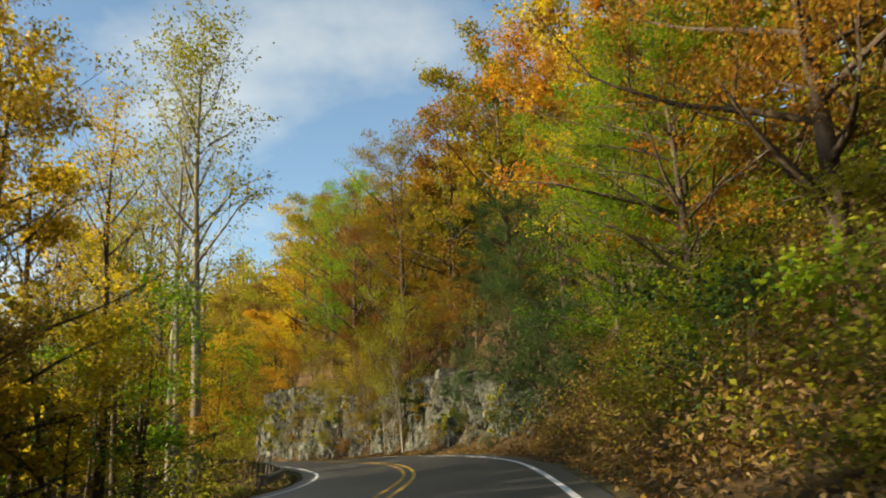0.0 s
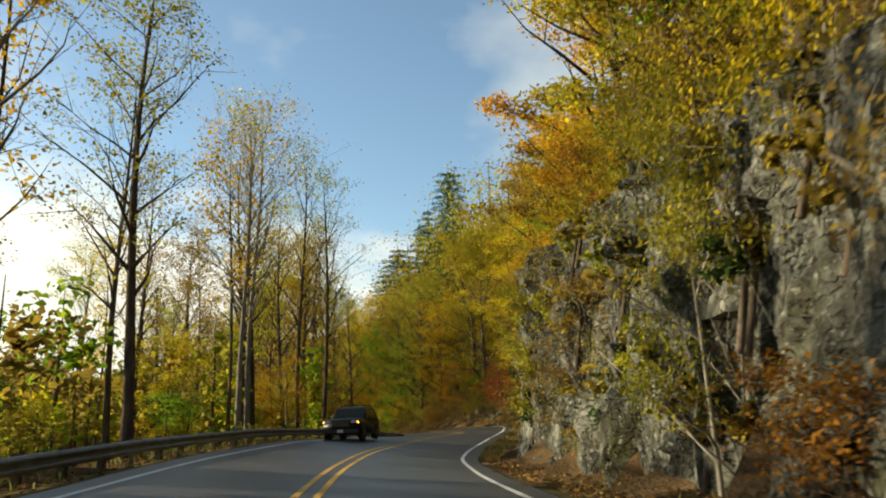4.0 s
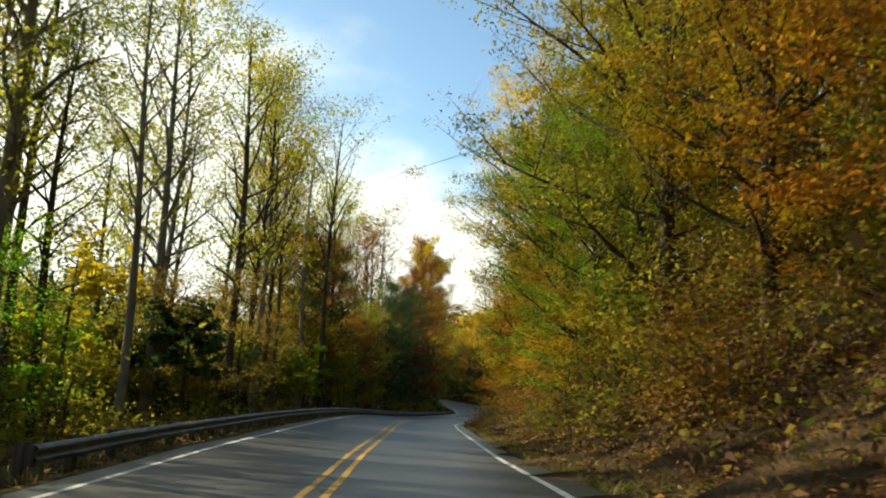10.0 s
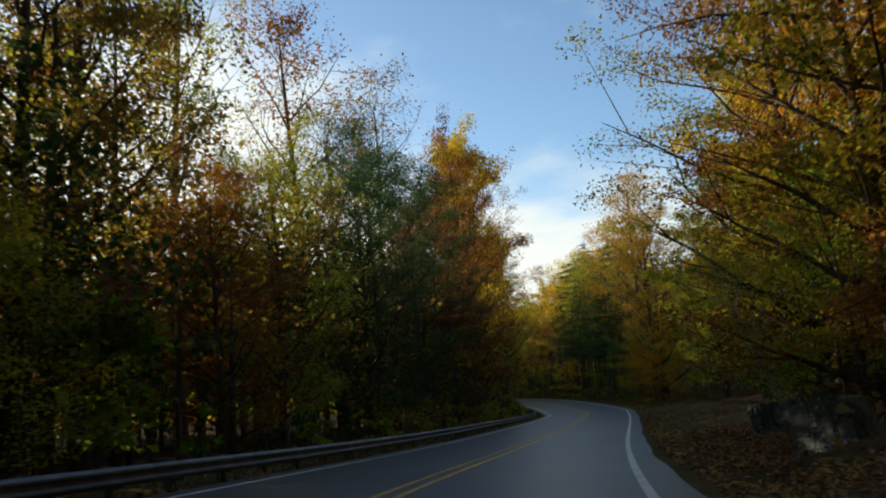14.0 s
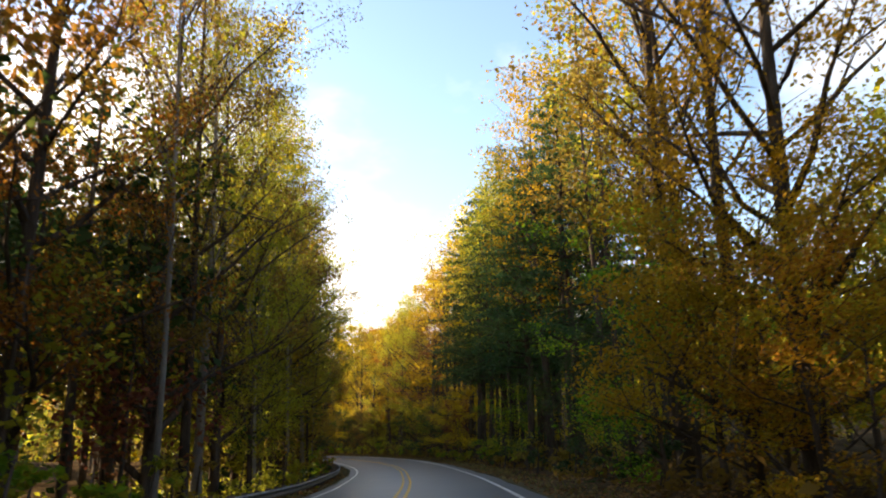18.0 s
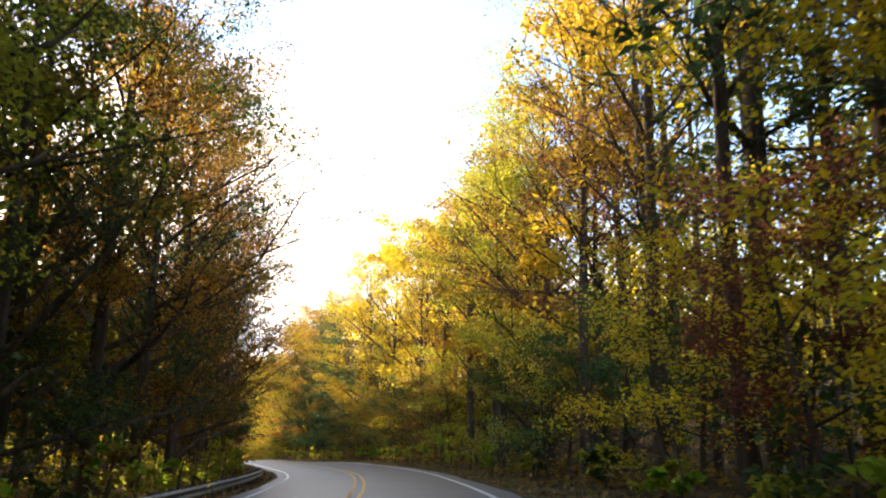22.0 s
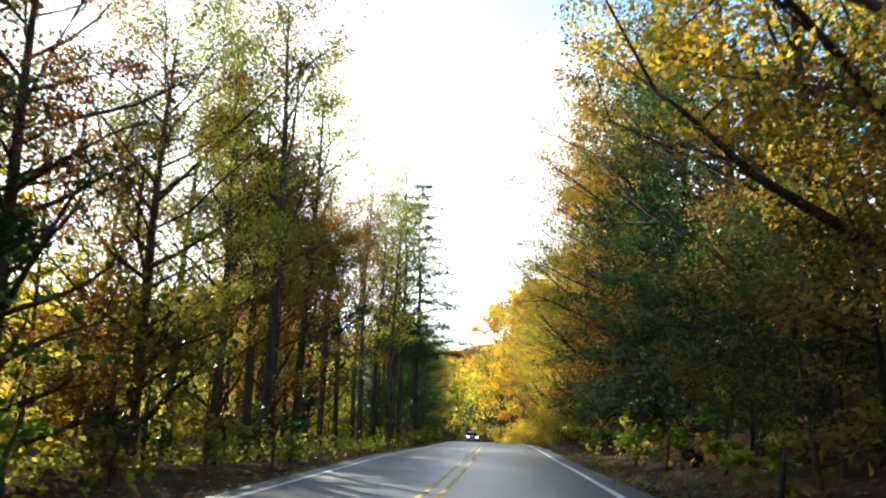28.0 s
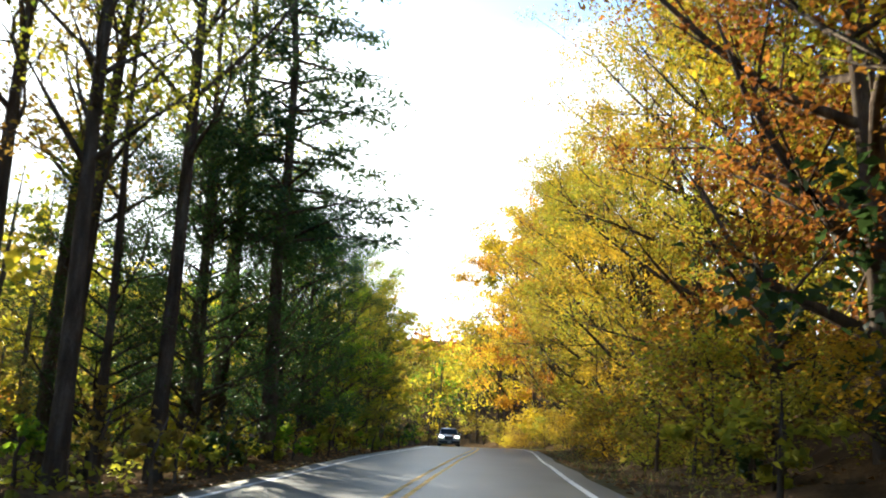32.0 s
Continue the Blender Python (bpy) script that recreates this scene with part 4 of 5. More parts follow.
tree("small", "olive", 219.6, 9.8, 6.4, 1.1)
_x, _y, _z, _rx, _ry = line_at(211.5)
tree("bare", "olive", 211.5, 7.0, 4.4, 1.0, pale=True, variant=1, tilt=(0, 20), turn=math.degrees(math.atan2(-_ry, -_rx)), over=True)      # thin trunk leaning to the road
tree("broad", "rust", 213, 9.4, 15)
tree("broad", "olive", 221, 9.6, 15.2, 1.1)
tree("broad", "orange", 229, 12.8, 15)
tree("broad", "gold", 238, 13.4, 16.5)
tree("broad", "rust", 243, 13, 15.6)
tree("broad", "gold", 251, 15, 18.2)
for _k, _s in enumerate(np.arange(164, 199, 2.9)):      # mixed shrubs on the sunlit bank
    tree("small", ("yellow", "green", "mixed", "orange", "olive", "gold", "rust")[_k % 7], float(_s), 6.9 + 0.7 * (_k % 3), 3.4 + 0.6 * (_k % 4), 1.05)
tree("pine", "needle", 166, 17, 25)
tree("pine", "needle", 171, 18, 26)
tree("pine", "needle", 177, 17, 23)
tree("pine", "needle", 191, 16, 22, 1.5)
tree("pine", "needle", 196, 17, 22, 1.6)
tree("pine", "needle", 202, 16, 21, 1.6)
tree("hemlock", "needle", 183, 18, 21)
tree("pine", "needle", 62, 24, 21.2)
tree("hemlock", "needle", 78, 17, 13.8)
mass_lot(14, 4, 31, 6.8, 20, 3.8, ["olive", "brown", "green", "dark"], (2.0, 4.0), 900, 0.125, (0.5, 0.65))
mass_lot(15, 31, 88, 8.6, 19, 2.7, ["olive", "brown", "rust", "dark", "gold", "brown"], (1.6, 3.6), 420, 0.14, (0.55, 0.75))
mass_lot(16, 95, 201, 7.0, 20, 3.9, ["olive", "brown", "brown", "green", "rust"], (2.0, 4.5), 750, 0.14, (0.5, 0.65))
mass_lot(17, 138, 190, 11, 24, 6.0, ["gold", "olive", "brown", "mixed"], (19, 24), 800, 0.4)
mass_lot(12, 4, 200, 12, 22, 5.2, ["brown", "gold", "olive", "mixed", "brown", "mixed", "olive"], (12, 17), 900, 0.36)
mass_lot(13, 4, 210, 22, 40, 7.0, ["brown", "gold", "olive", "mixed", "brown", "rust", "olive"], (14, 19), 620, 0.5)
for q, (a, b_, cols) in enumerate(((-10, 30, ["brown", "olive", "green"]), (98, 132, ["olive", "green", "brown"]), (140, 198, ["olive", "brown", "gold", "green"]))):
    wood_lot(130 + q, a, b_, 6.2, 8.4, 4.6, ["bush"], cols, (0.6, 1.2), (0.9, 1.3))

for q, (a, b_, cols) in enumerate(((2, 30, ["brown", "olive", "dark", "olive"]), (106, 126, ["brown", "olive", "rust"]), (138, 184, ["brown", "olive", "rust", "green"]))):
    wood_lot(140 + q, a, b_, 5.8, 11.0, 2.7, ["bush"], cols, (0.45, 0.95), (1.1, 1.6))

# left: the valley side of the first bends
# trees before station 10 stay out of view, placed to shade the right bank
for s_, d_, h_, c_ in ((-6, -9.5, 15, "brown"), (1, -10, 14, "olive"), (8, -10, 13, "brown"), (13, -9.4, 12, "brown"), (18, -10.5, 13, "gold"), (24, -9.6, 12.5, "gold"), (26, -13, 14, "olive"), (31, -11, 11, "olive"), (34, -14, 12, "gold")):
    tree("tall" if s_ > 19 else "broad", c_, s_, d_, h_, 1.1 if s_ > 19 else 0.85)
tree("tall", "olive", 44.0, -8.4, 24.5, 1.0, pale=True, variant=0)
tree("bare", "olive", 44.6, -9.3, 22, 0.9, pale=True)
for s_, d_, h_, k_, c_ in ((50, -9.2, 20, "bare", "olive"), (54.5, -10.5, 19, "bare", "olive"), (57, -8.8, 18, "bare", "brown"), (63, -9.6, 17, "bare", "olive"), (70.5, -9.0, 18, "bare", "olive"), (52, -13, 18, "bare", "olive"), (60, -11, 16, "pole", "olive"), (67, -14, 19, "bare", "gold"), (74, -10.5, 17, "pole", "yellow"),
                           (83, -9.8, 19.5, "tall", "olive"), (87, -13, 18, "bare", "olive"), (91, -8.6, 16, "bare", "olive"), (92, -9.6, 15.5, "pole", "gold"),
                           (95.5, -9.9, 18, "bare", "gold"), (97.5, -10.6, 19, "bare", "yellow"), (99, -12, 18, "bare", "gold"), (102.5, -9.6, 18, "bare", "olive"),
                           (103.2, -8.1, 16.5, "bare", "olive"), (108, -12.5, 17, "bare", "olive"), (116, -14, 17, "pole", "gold"), (122, -18, 18, "tall", "olive"),
                           (137, -11.5, 17, "tall", "olive"), (148, -8.4, 23.5, "bare", "olive"), (149.5, -10.2, 22, "tall", "olive"), (148.5, -13.4, 21, "bare", "olive"),
                           (156, -9.4, 18, "tall", "olive"), (161, -12, 20, "tall", "olive"), (166, -9.6, 18, "bare", "olive"), (171, -10.4, 19, "tall", "olive"),
                           (176, -12, 20, "bare", "gold"), (179, -9.1, 20, "tall", "olive"), (183.5, -9.1, 19, "bare", "gold"), (186, -9.4, 20, "tall", "olive"),
                           (189.5, -9.7, 21, "bare", "olive"), (191.5, -9.5, 20, "pole", "yellow"), (194, -12, 21, "tall", "olive"), (198.5, -7.6, 22, "bare", "olive"),
                           (200, -9.8, 20, "tall", "olive"), (204, -13, 20, "tall", "olive"), (209, -10, 19, "bare", "olive"), (214, -12, 20, "tall", "olive"),
                           (221, -13, 19, "tall", "olive"), (228, -11, 18, "tall", "rust")):
    tree(k_, c_, s_, d_, h_, pale=(s_ % 5 < 1.2))
wood_lot(22, 50, 150, -14, -30, 9.5, ["tall", "pole", "bare"], ["olive", "brown", "gold"], (0.7, 0.95))
wood_lot(26, 152, 215, -12.5, -26, 7.6, ["pole", "bare", "tall"], ["olive", "olive", "brown"], (0.75, 1.0))
mass_lot(27, 168, 214, -10.5, -24, 5.4, ["olive", "dark", "olive", "green", "brown"], (5, 5.99), 700, 0.32, (0.36, 0.46))
for s_, d_, h_, c_ in ((128, -9, 11, "olive"), (135, -10, 13, "olive"), (141, -8.6, 12, "brown"), (146, -11, 13, "gold"), (153, -9.4, 12, "olive"), (160, -9.8, 10, "olive")):
    tree("tall", c_, s_, d_, h_ + 2, 1.1)
wood_lot(23, 0, 212, -7.6, -13, 7.0, ["small", "bush"], ["olive", "olive", "green", "gold", "brown"], (0.6, 1.0), (0.9, 1.3))
mass_lot(24, 20, 40, -9.5, -34, 6.0, ["brown", "olive", "dark"], (5, 8), 420, 0.36)
# woods reaching behind the start, mostly unseen, added to shade the right bank
mass_lot(28, -24, 20, -11, -26, 5.4, ["brown", "olive", "dark"], (8, 12), 900, 0.34)
mass_lot(25, 40, 215, -13, -44, 6.6, ["olive", "yellow", "gold", "brown", "green"], (5, 9), 480, 0.4, (0.35, 0.5))

# left: the dark bend
for s_, d_, h_, c_ in ((216, -8.6, 8, "rust"), (222, -9.4, 10, "olive"), (229, -8.2, 11, "dark"), (235, -9.4, 13, "dark"), (241, -8.8, 13, "dark"), (247, -10, 12, "maroon"),
                       (252, -9, 13, "rust"), (256, -11, 15, "maroon"), (262, -9.4, 19, "rust"), (268, -10.4, 22, "gold"), (275, -10.2, 23, "rust"), (283, -9.6, 19, "rust"),
                       (290, -8.4, 18, "brown"), (297, -8.0, 17, "olive"), (304, -8.6, 16.5, "olive")):
    tree("broad", c_, s_, d_, h_, 0.95 if h_ < 15 else 0.72)
for s_, d_, h_ in ((262, -17, 26), (266, -19, 25), (258, -20, 24), (270, -21, 24)):
    tree("bare", "brown", s_, d_, h_, 1.25)
for s_, d_, h_, c_ in ((202, -10.5, 12, "olive"), (206, -11.5, 14, "rust"), (211, -10.6, 13, "brown"), (207, -15, 16, "olive"), (217, -13, 15, "brown")):
    tree("broad", c_, s_, d_, h_, 0.9)
mass_lot(29, 138, 252, -23, -46, 5.4, ["olive", "brown", "dark", "brown"], (8, 10), 900, 0.4, (0.46, 0.56))
mass_lot(30, 56, 300, -46, -86, 8.5, ["olive", "brown", "gold", "brown", "dark"], (14, 17), 900, 0.56, (0.36, 0.44))
mass_lot(31, 232, 300, -11.5, -32, 5.6, ["maroon", "olive", "dark", "dark", "brown"], (10, 15), 1500, 0.34)
mass_lot(35, 268, 300, -16, -24, 5.6, ["brown", "olive", "rust"], (14, 17), 1300, 0.3)
mass_lot(36, 272, 302, 18, 28, 6.0, ["brown", "olive", "gold"], (12, 15), 1100, 0.3)
mass_lot(34, 205, 232, -11.0, -30, 5.4, ["maroon", "olive", "rust", "dark", "brown"], (9, 12), 1300, 0.3)
wood_lot(33, 205, 300, -6.7, -8.6, 5.0, ["bush", "small"], ["olive", "dark", "brown"], (0.6, 0.9))

# right: the lot by the bend and the shaded woods
mass_lot(32, 200, 266, 13, 46, 6.0, ["rust", "orange", "gold", "olive", "yellow"], (13, 19), 760, 0.42)
tree("broad", "brown", 262, 14.5, 16)
tree("broad", "olive", 272, 13.5, 15)
tree("broad", "gold", 280.5, 9.0, 17)
tree("small", "gold", 281, 7.4, 6.5, 1.1)
tree("small", "orange", 276.4, 8.0, 4.2, 1.15)
tree("small", "gold", 278.8, 8.4, 4.8, 1.1)
tree("small", "green", 286, 7.8, 6.5, 1.1)
tree("bare", "gold", 284, 9.5, 22)
tree("tall", "gold", 288, 9, 23)
tree("bare", "orange", 292, 10.5, 23, 1.1)
tree("pole", "brown", 296, 8.4, 20)
tree("pole", "olive", 298.5, 9.8, 21)
tree("small", "dark", 291, 7.6, 5)
tree("small", "dark", 300, 7.6, 5)
tree("pole", "gold", 306, 9.0, 20)
tree("pine", "needle", 303, 8.6, 20)
tree("tall", "gold", 309, 8.4, 21)
tree("pine", "needle", 314, 8.2, 19)
tree("pole", "olive", 320, 8.6, 20)
tree("small", "green", 318, 7.4, 4.6, 1.1)
tree("tall", "olive", 325, 8.2, 20)
for s_, d_, h_, k_, c_ in ((300, 12.2, 21, "pole", "gold"), (307, 11.2, 22, "pole", "olive"), (312, 12.2, 23, "pole", "gold"), (318, 11.7, 21, "pole", "brown"), (323, 12.2, 22, "pine", "needle"),
                           (328, 9.6, 22, "pole", "olive"), (331, 7.6, 22, "pine", "needle"), (334, 10.7, 21, "pole", "gold"), (336, 8.4, 23, "pole", "gold"), (338.5, 11.2, 22, "pole", "gold"),
                           (340.5, 8.4, 23, "pine", "needle"), (344, 10.2, 21, "tall", "gold"), (346, 7.8, 20, "bare", "brown"), (349, 9.7, 20, "pole", "gold"), (352, 8.2, 18, "tall", "gold"),
                           (355, 9.4, 19, "tall", "gold"), (359, 11.4, 21, "tall", "gold"), (362.5, 9.8, 13, "broad", "maroon"), (366, 12.2, 20, "broad", "gold"), (370, 9.6, 18, "broad", "olive"), (361, 8.6, 23, "bare", "brown"),
                           (375, 8.6, 19, "tall", "olive"), (379, 11.2, 20, "tall", "gold")):
    tree(k_, c_, s_, d_, h_)
for s_, d_, h_, w_ in ((378, 9.0, 18, 1.3), (381.5, 8.4, 17, 1.0), (385, 9.4, 18, 1.3), (391, 9.0, 17, 1.3), (394, 8.2, 16, 1.0), (398, 9.2, 17, 1.2)):      # golden crowns over dark brush
    tree("tall", "gold" if w_ > 1.1 else "olive", s_, d_, h_, w_)
for s_, d_, c_ in ((376, 11, "brown"), (380, 12, "gold"), (386, 10.8, "rust"), (389.5, 12.5, "olive"), (393.5, 10.8, "brown"), (399, 12, "gold")):
    tree("broad", c_, s_, d_, 16.5, 0.9)
for s_, d_, h_, c_ in ((402, 10.2, 18, "gold"), (408, 8.6, 18, "mixed"), (415, 8.2, 19, "gold"),
                       (422, 9.0, 15, "dark"), (430, 9.4, 16, "dark")):
    tree("broad", c_, s_, d_, h_)
for s_, c_ in ((343, "maroon"), (350, "gold"), (356, "dark"), (363, "olive"), (369, "dark")):
    tree("small", c_, s_, 8.0, 5.0, 1.1)
_rng = np.random.default_rng(49)
for _s in np.arange(306, 356, 2.6):      # a close stand of slim dark trunks
    _pine = _rng.uniform() < 0.2
    tree("pine" if _pine else "pole", "needle" if _pine else str(_rng.choice(["olive", "dark", "gold"])), _s + _rng.uniform(-1, 1), _rng.uniform(9.5, 16.0), _rng.uniform(17, 21))
for s_, d_, h_ in ((317.5, 9.4, 22), (320.2, 7.9, 23), (322.6, 10.6, 21), (324.4, 8.6, 24), (327.2, 7.6, 22), (328.8, 9.8, 21), (331.6, 8.8, 23), (334.6, 7.9, 22), (337.6, 9.6, 21), (319, 12.4, 22), (326, 13.0, 21), (333, 12.6, 22), (309.6, 10.4, 21), (304.6, 11.2, 22)):
    tree("mast", "needle", s_, d_, h_)
for s_, d_, h_ in ((316, 8.4, 15), (321.4, 9.2, 14), (325.6, 11.4, 15), (329.8, 8.2, 14), (333.2, 10.2, 15), (336.2, 8.6, 14), (339.4, 8.0, 15)):      # thin poles between them
    tree("pole", "olive", s_, d_, h_ + 5)
mass_lot(44, 262, 440, 18, 36, 7.0, ["gold", "gold", "mixed", "olive", "yellow"], (14, 19), 1500, 0.28)
wood_lot(46, 286, 330, 6.8, 8.6, 5.0, ["bush"], ["dark", "olive", "brown"], (0.7, 1.2), (1.0, 1.3))
wood_lot(47, 330, 420, 6.8, 8.4, 5.0, ["bush", "small"], ["dark", "olive", "gold"], (0.6, 0.9), (1.0, 1.3))

tree("tall", "yellow", 341, 9.8, 21, 1.2)
tree("tall", "yellow", 348, 9.4, 22, 1.2)
tree("small", "yellow", 338, 8.0, 5.5, 1.1)
tree("small", "yellow", 345.5, 8.2, 5.0, 1.1)
mass_lot(68, 478, 640, 6.8, 13, 4.2, ["olive", "gold", "yellow", "brown"], (2.5, 5), 300, 0.28, (0.5, 0.6))
mass_lot(69, 425, 520, -16, -36, 5.2, ["olive", "gold", "yellow"], (2.0, 3.6), 200, 0.34, (0.5, 0.6))

# undergrowth at the wood's edge
for q, (a, b_, d0_, d1_) in enumerate(((287, 300, 6.4, 9.0), (300, 474, 5.6, 8.2), (214, 300, -5.8, -8.4), (300, 430, -5.7, -8.0), (466, 520, -5.4, -9.0))):
    mass_lot(160 + q, a, b_, d0_, d1_, 2.4, ["dark", "brown", "olive", "green", "olive"], (0.9, 2.4), 150, 0.19, (0.5, 0.75))

# left: the shaded woods
mass_lot(61, 209, 300, -7.8, -12, 4.0, ["dark", "olive", "maroon", "brown"], (4.5, 7.5), 520, 0.25, (0.4, 0.52))
mass_lot(62, 300, 430, -7.8, -12.5, 4.2, ["dark", "olive", "dark", "brown"], (4, 8), 460, 0.27, (0.4, 0.5))
mass_lot(63, 300, 345, 9.6, 16, 4.4, ["dark", "olive", "gold", "gold"], (2.5, 5), 360, 0.26, (0.5, 0.6))
mass_lot(64, 345, 432, 8.6, 14, 4.2, ["dark", "olive", "dark", "brown"], (4.5, 8), 460, 0.27, (0.45, 0.55))
wood_lot(48, 386, 428, 6.6, 8.6, 3.6, ["small"], ["dark", "brown", "olive"], (0.6, 1.0), (1.0, 1.3))
mass_lot(65, 430, 475, 7.0, 11, 4.0, ["dark", "olive", "rust", "dark"], (3, 6), 420, 0.27, (0.45, 0.55))
mass_lot(66, 428, 512, -9, -16, 5.0, ["olive", "brown", "dark", "gold"], (2.0, 4.0), 300, 0.27, (0.45, 0.55))
mass_lot(67, 240, 300, 13.0, 20, 4.6, ["olive", "dark", "rust", "brown"], (3, 6), 360, 0.27, (0.45, 0.55))
for s_, d_, h_, c_ in ((311, -9.4, 16, "brown"), (317, -10.6, 18, "olive"), (323, -9.6, 18, "olive"), (330, -9.6, 20, "brown"), (337, -9.2, 17, "olive"), (343, -9, 19, "olive"),
                       (350, -8.4, 14, "dark"), (354, -10, 18, "olive"), (357, -8.4, 18, "rust"), (363, -8.6, 17, "dark"), (370, -8.2, 18, "brown"), (377, -7.8, 19, "rust"), (384, -7.6, 18, "brown"),
                       (391, -7.6, 16, "dark"), (396, -8.6, 16, "dark"), (399, -7.6, 12, "maroon"), (404, -8.4, 14, "maroon"), (407, -10.5, 15, "maroon"), (410, -8.8, 12, "dark"), (414, -10.5, 14, "dark"), (417, -9, 12, "rust"), (424, -9.2, 12, "olive")):
    tree("broad", c_, s_, d_, h_, 0.95)
for _k, _s in enumerate((287, 291.5, 295, 300.5, 304, 308.5, 313, 316, 321, 326, 329, 334, 339)):      # upright stems along the guardrail
    tree("tall" if _k % 3 else "pole", ("olive", "brown", "olive", "gold")[_k % 4], _s, -7.2 - 0.5 * (_k % 3), 18 + (_k * 5) % 4, 0.75, pale=_k % 2 == 0)
wood_lot(41, 300, 400, -12, -20, 7.5, ["tall", "pole"], ["olive", "brown", "rust"], (0.85, 1.05))
mass_lot(42, 298, 425, -11.5, -31, 5.8, ["brown", "brown", "rust", "dark"], (15, 21), 1400, 0.38)
wood_lot(43, 300, 408, -6.9, -8.4, 5.2, ["bush", "small"], ["olive", "gold", "dark"], (0.6, 0.9), (1.0, 1.3))

# the last straight
for s_, d_, h_, k_, c_ in ((431, -9.5, 14, "tall", "olive"), (434, -8.4, 17, "tall", "brown"), (437, -10, 15, "tall", "brown"), (440, -12, 16, "pole", "brown"), (443.5, -9.4, 17, "tall", "olive"), (447, -11, 15, "pole", "rust"),
                           (451, -9.8, 13.5, "tall", "brown"), (455, -11.5, 13.5, "pole", "rust"), (458, -10.2, 14, "tall", "rust"), (462, -9.2, 14, "tall", "brown"), (465, -7.2, 15.5, "tall", "olive"),
                           (468, -8.0, 15, "pole", "olive"), (469.5, -7.2, 20, "bare", "olive"), (476, -9.0, 17, "bare", "olive"), (477.5, -6.8, 22, "pine", "needle"), (479, -9.2, 20, "tall", "olive"),
                           (471, -11, 16, "pole", "brown"), (466, -9.8, 19, "bare", "olive"), (471.5, -11.5, 20, "bare", "olive"), (468.5, -9.2, 17, "tall", "brown"), (483, -11, 16, "pole", "olive"), (450, -14, 15, "pole", "gold"), (460, -15, 15, "pole", "olive")):
    tree(k_, c_, s_, d_, h_)
for s_, d_, h_, c_ in ((470, -9.2, 7.5, "dark"), (475, -8.4, 8.5, "dark"), (481, -7.8, 9, "dark"), (478, -10, 10, "dark"), (486, -7.8, 9, "dark"), (489, -9.8, 10.5, "dark"), (492, -7.6, 9, "green"), (495, -9.5, 10.5, "dark"), (498, -8, 9, "olive"), (504, -7.6, 8.5, "olive"), (511, -7.2, 7, "dark"), (520, -8.5, 11, "olive"), (530, -9, 11, "gold")):
    tree("broad", c_, s_, d_, h_, 1.1)
for s_, d_, h_, c_ in ((436, -11, 12, "brown"), (441, -10, 11, "rust"), (446, -12, 12, "brown"), (452, -11, 11, "dark"), (457, -12, 12, "brown")):
    tree("broad", c_, s_, d_, h_, 0.85)
wood_lot(52, 428, 485, -7.6, -9, 6.5, ["small", "bush"], ["brown", "brown", "dark", "rust"], (0.5, 0.8))
mass_lot(51, 420, 520, -20, -44, 6.5, ["gold", "olive", "olive", "brown", "brown"], (9, 13), 480, 0.4, (0.35, 0.45))
wood_lot(57, 428, 472, -11.5, -22, 5.6, ["tall", "pole", "tall"], ["brown", "brown", "rust", "olive"], (0.64, 0.78), (0.95, 1.2))
mass_lot(56, 512, 680, -8, -40, 6.5, ["olive", "gold", "brown", "green"], (11, 15), 520, 0.48)
mass_lot(58, 555, 680, 6.5, 14, 5.5, ["olive", "green", "brown", "gold"], (11, 16), 600, 0.45)
for s_, d_, h_, k_, c_ in ((437, 8.6, 17.5, "hemlock", "needle"), (440, 8.0, 17, "broad", "rust"), (443.5, 8.4, 18.5, "hemlock", "needle"), (447, 8.0, 18, "broad", "mixed"), (450.5, 8.8, 18.5, "hemlock", "needle"), (456, 8.2, 16.5, "broad", "mixed"), (463, 8.2, 17.5, "broad", "rust"),
                           (459, 11.6, 19.5, "tall", "orange"), (469, 8.4, 11, "broad", "mixed"), (476, 7.8, 14.5, "broad", "mixed"), (473, 10.6, 17.5, "broad", "gold"), (483, 7.8, 15.5, "broad", "gold"),
                           (490, 7.6, 14.5, "broad", "mixed"), (497, 7.6, 15.5, "broad", "mixed"), (504, 7.8, 16.5, "broad", "mixed"), (511, 7.8, 16.5, "broad", "mixed"), (518, 8, 18.5, "broad", "brown"),
                           (526, 7.6, 17.5, "broad", "orange"), (534, 7.6, 17.5, "broad", "yellow"), (543, 8, 18.5, "broad", "orange"), (552, 8.2, 17.5, "broad", "olive")):
    tree(k_, c_, s_, d_, h_)
mass_lot(54, 430, 680, 13, 34, 6.8, ["gold", "olive", "orange", "yellow", "rust"], (14, 19), 620, 0.46)
wood_lot(58, 462, 545, 5.4, 8.6, 3.2, ["bush"], ["olive", "brown", "mixed", "gold"], (0.6, 1.1), (1.1, 1.5))
wood_lot(55, 428, 530, 6.6, 8.0, 5.0, ["bush"], ["olive", "gold", "yellow", "brown"], (0.7, 1.1), (0.9, 1.2))


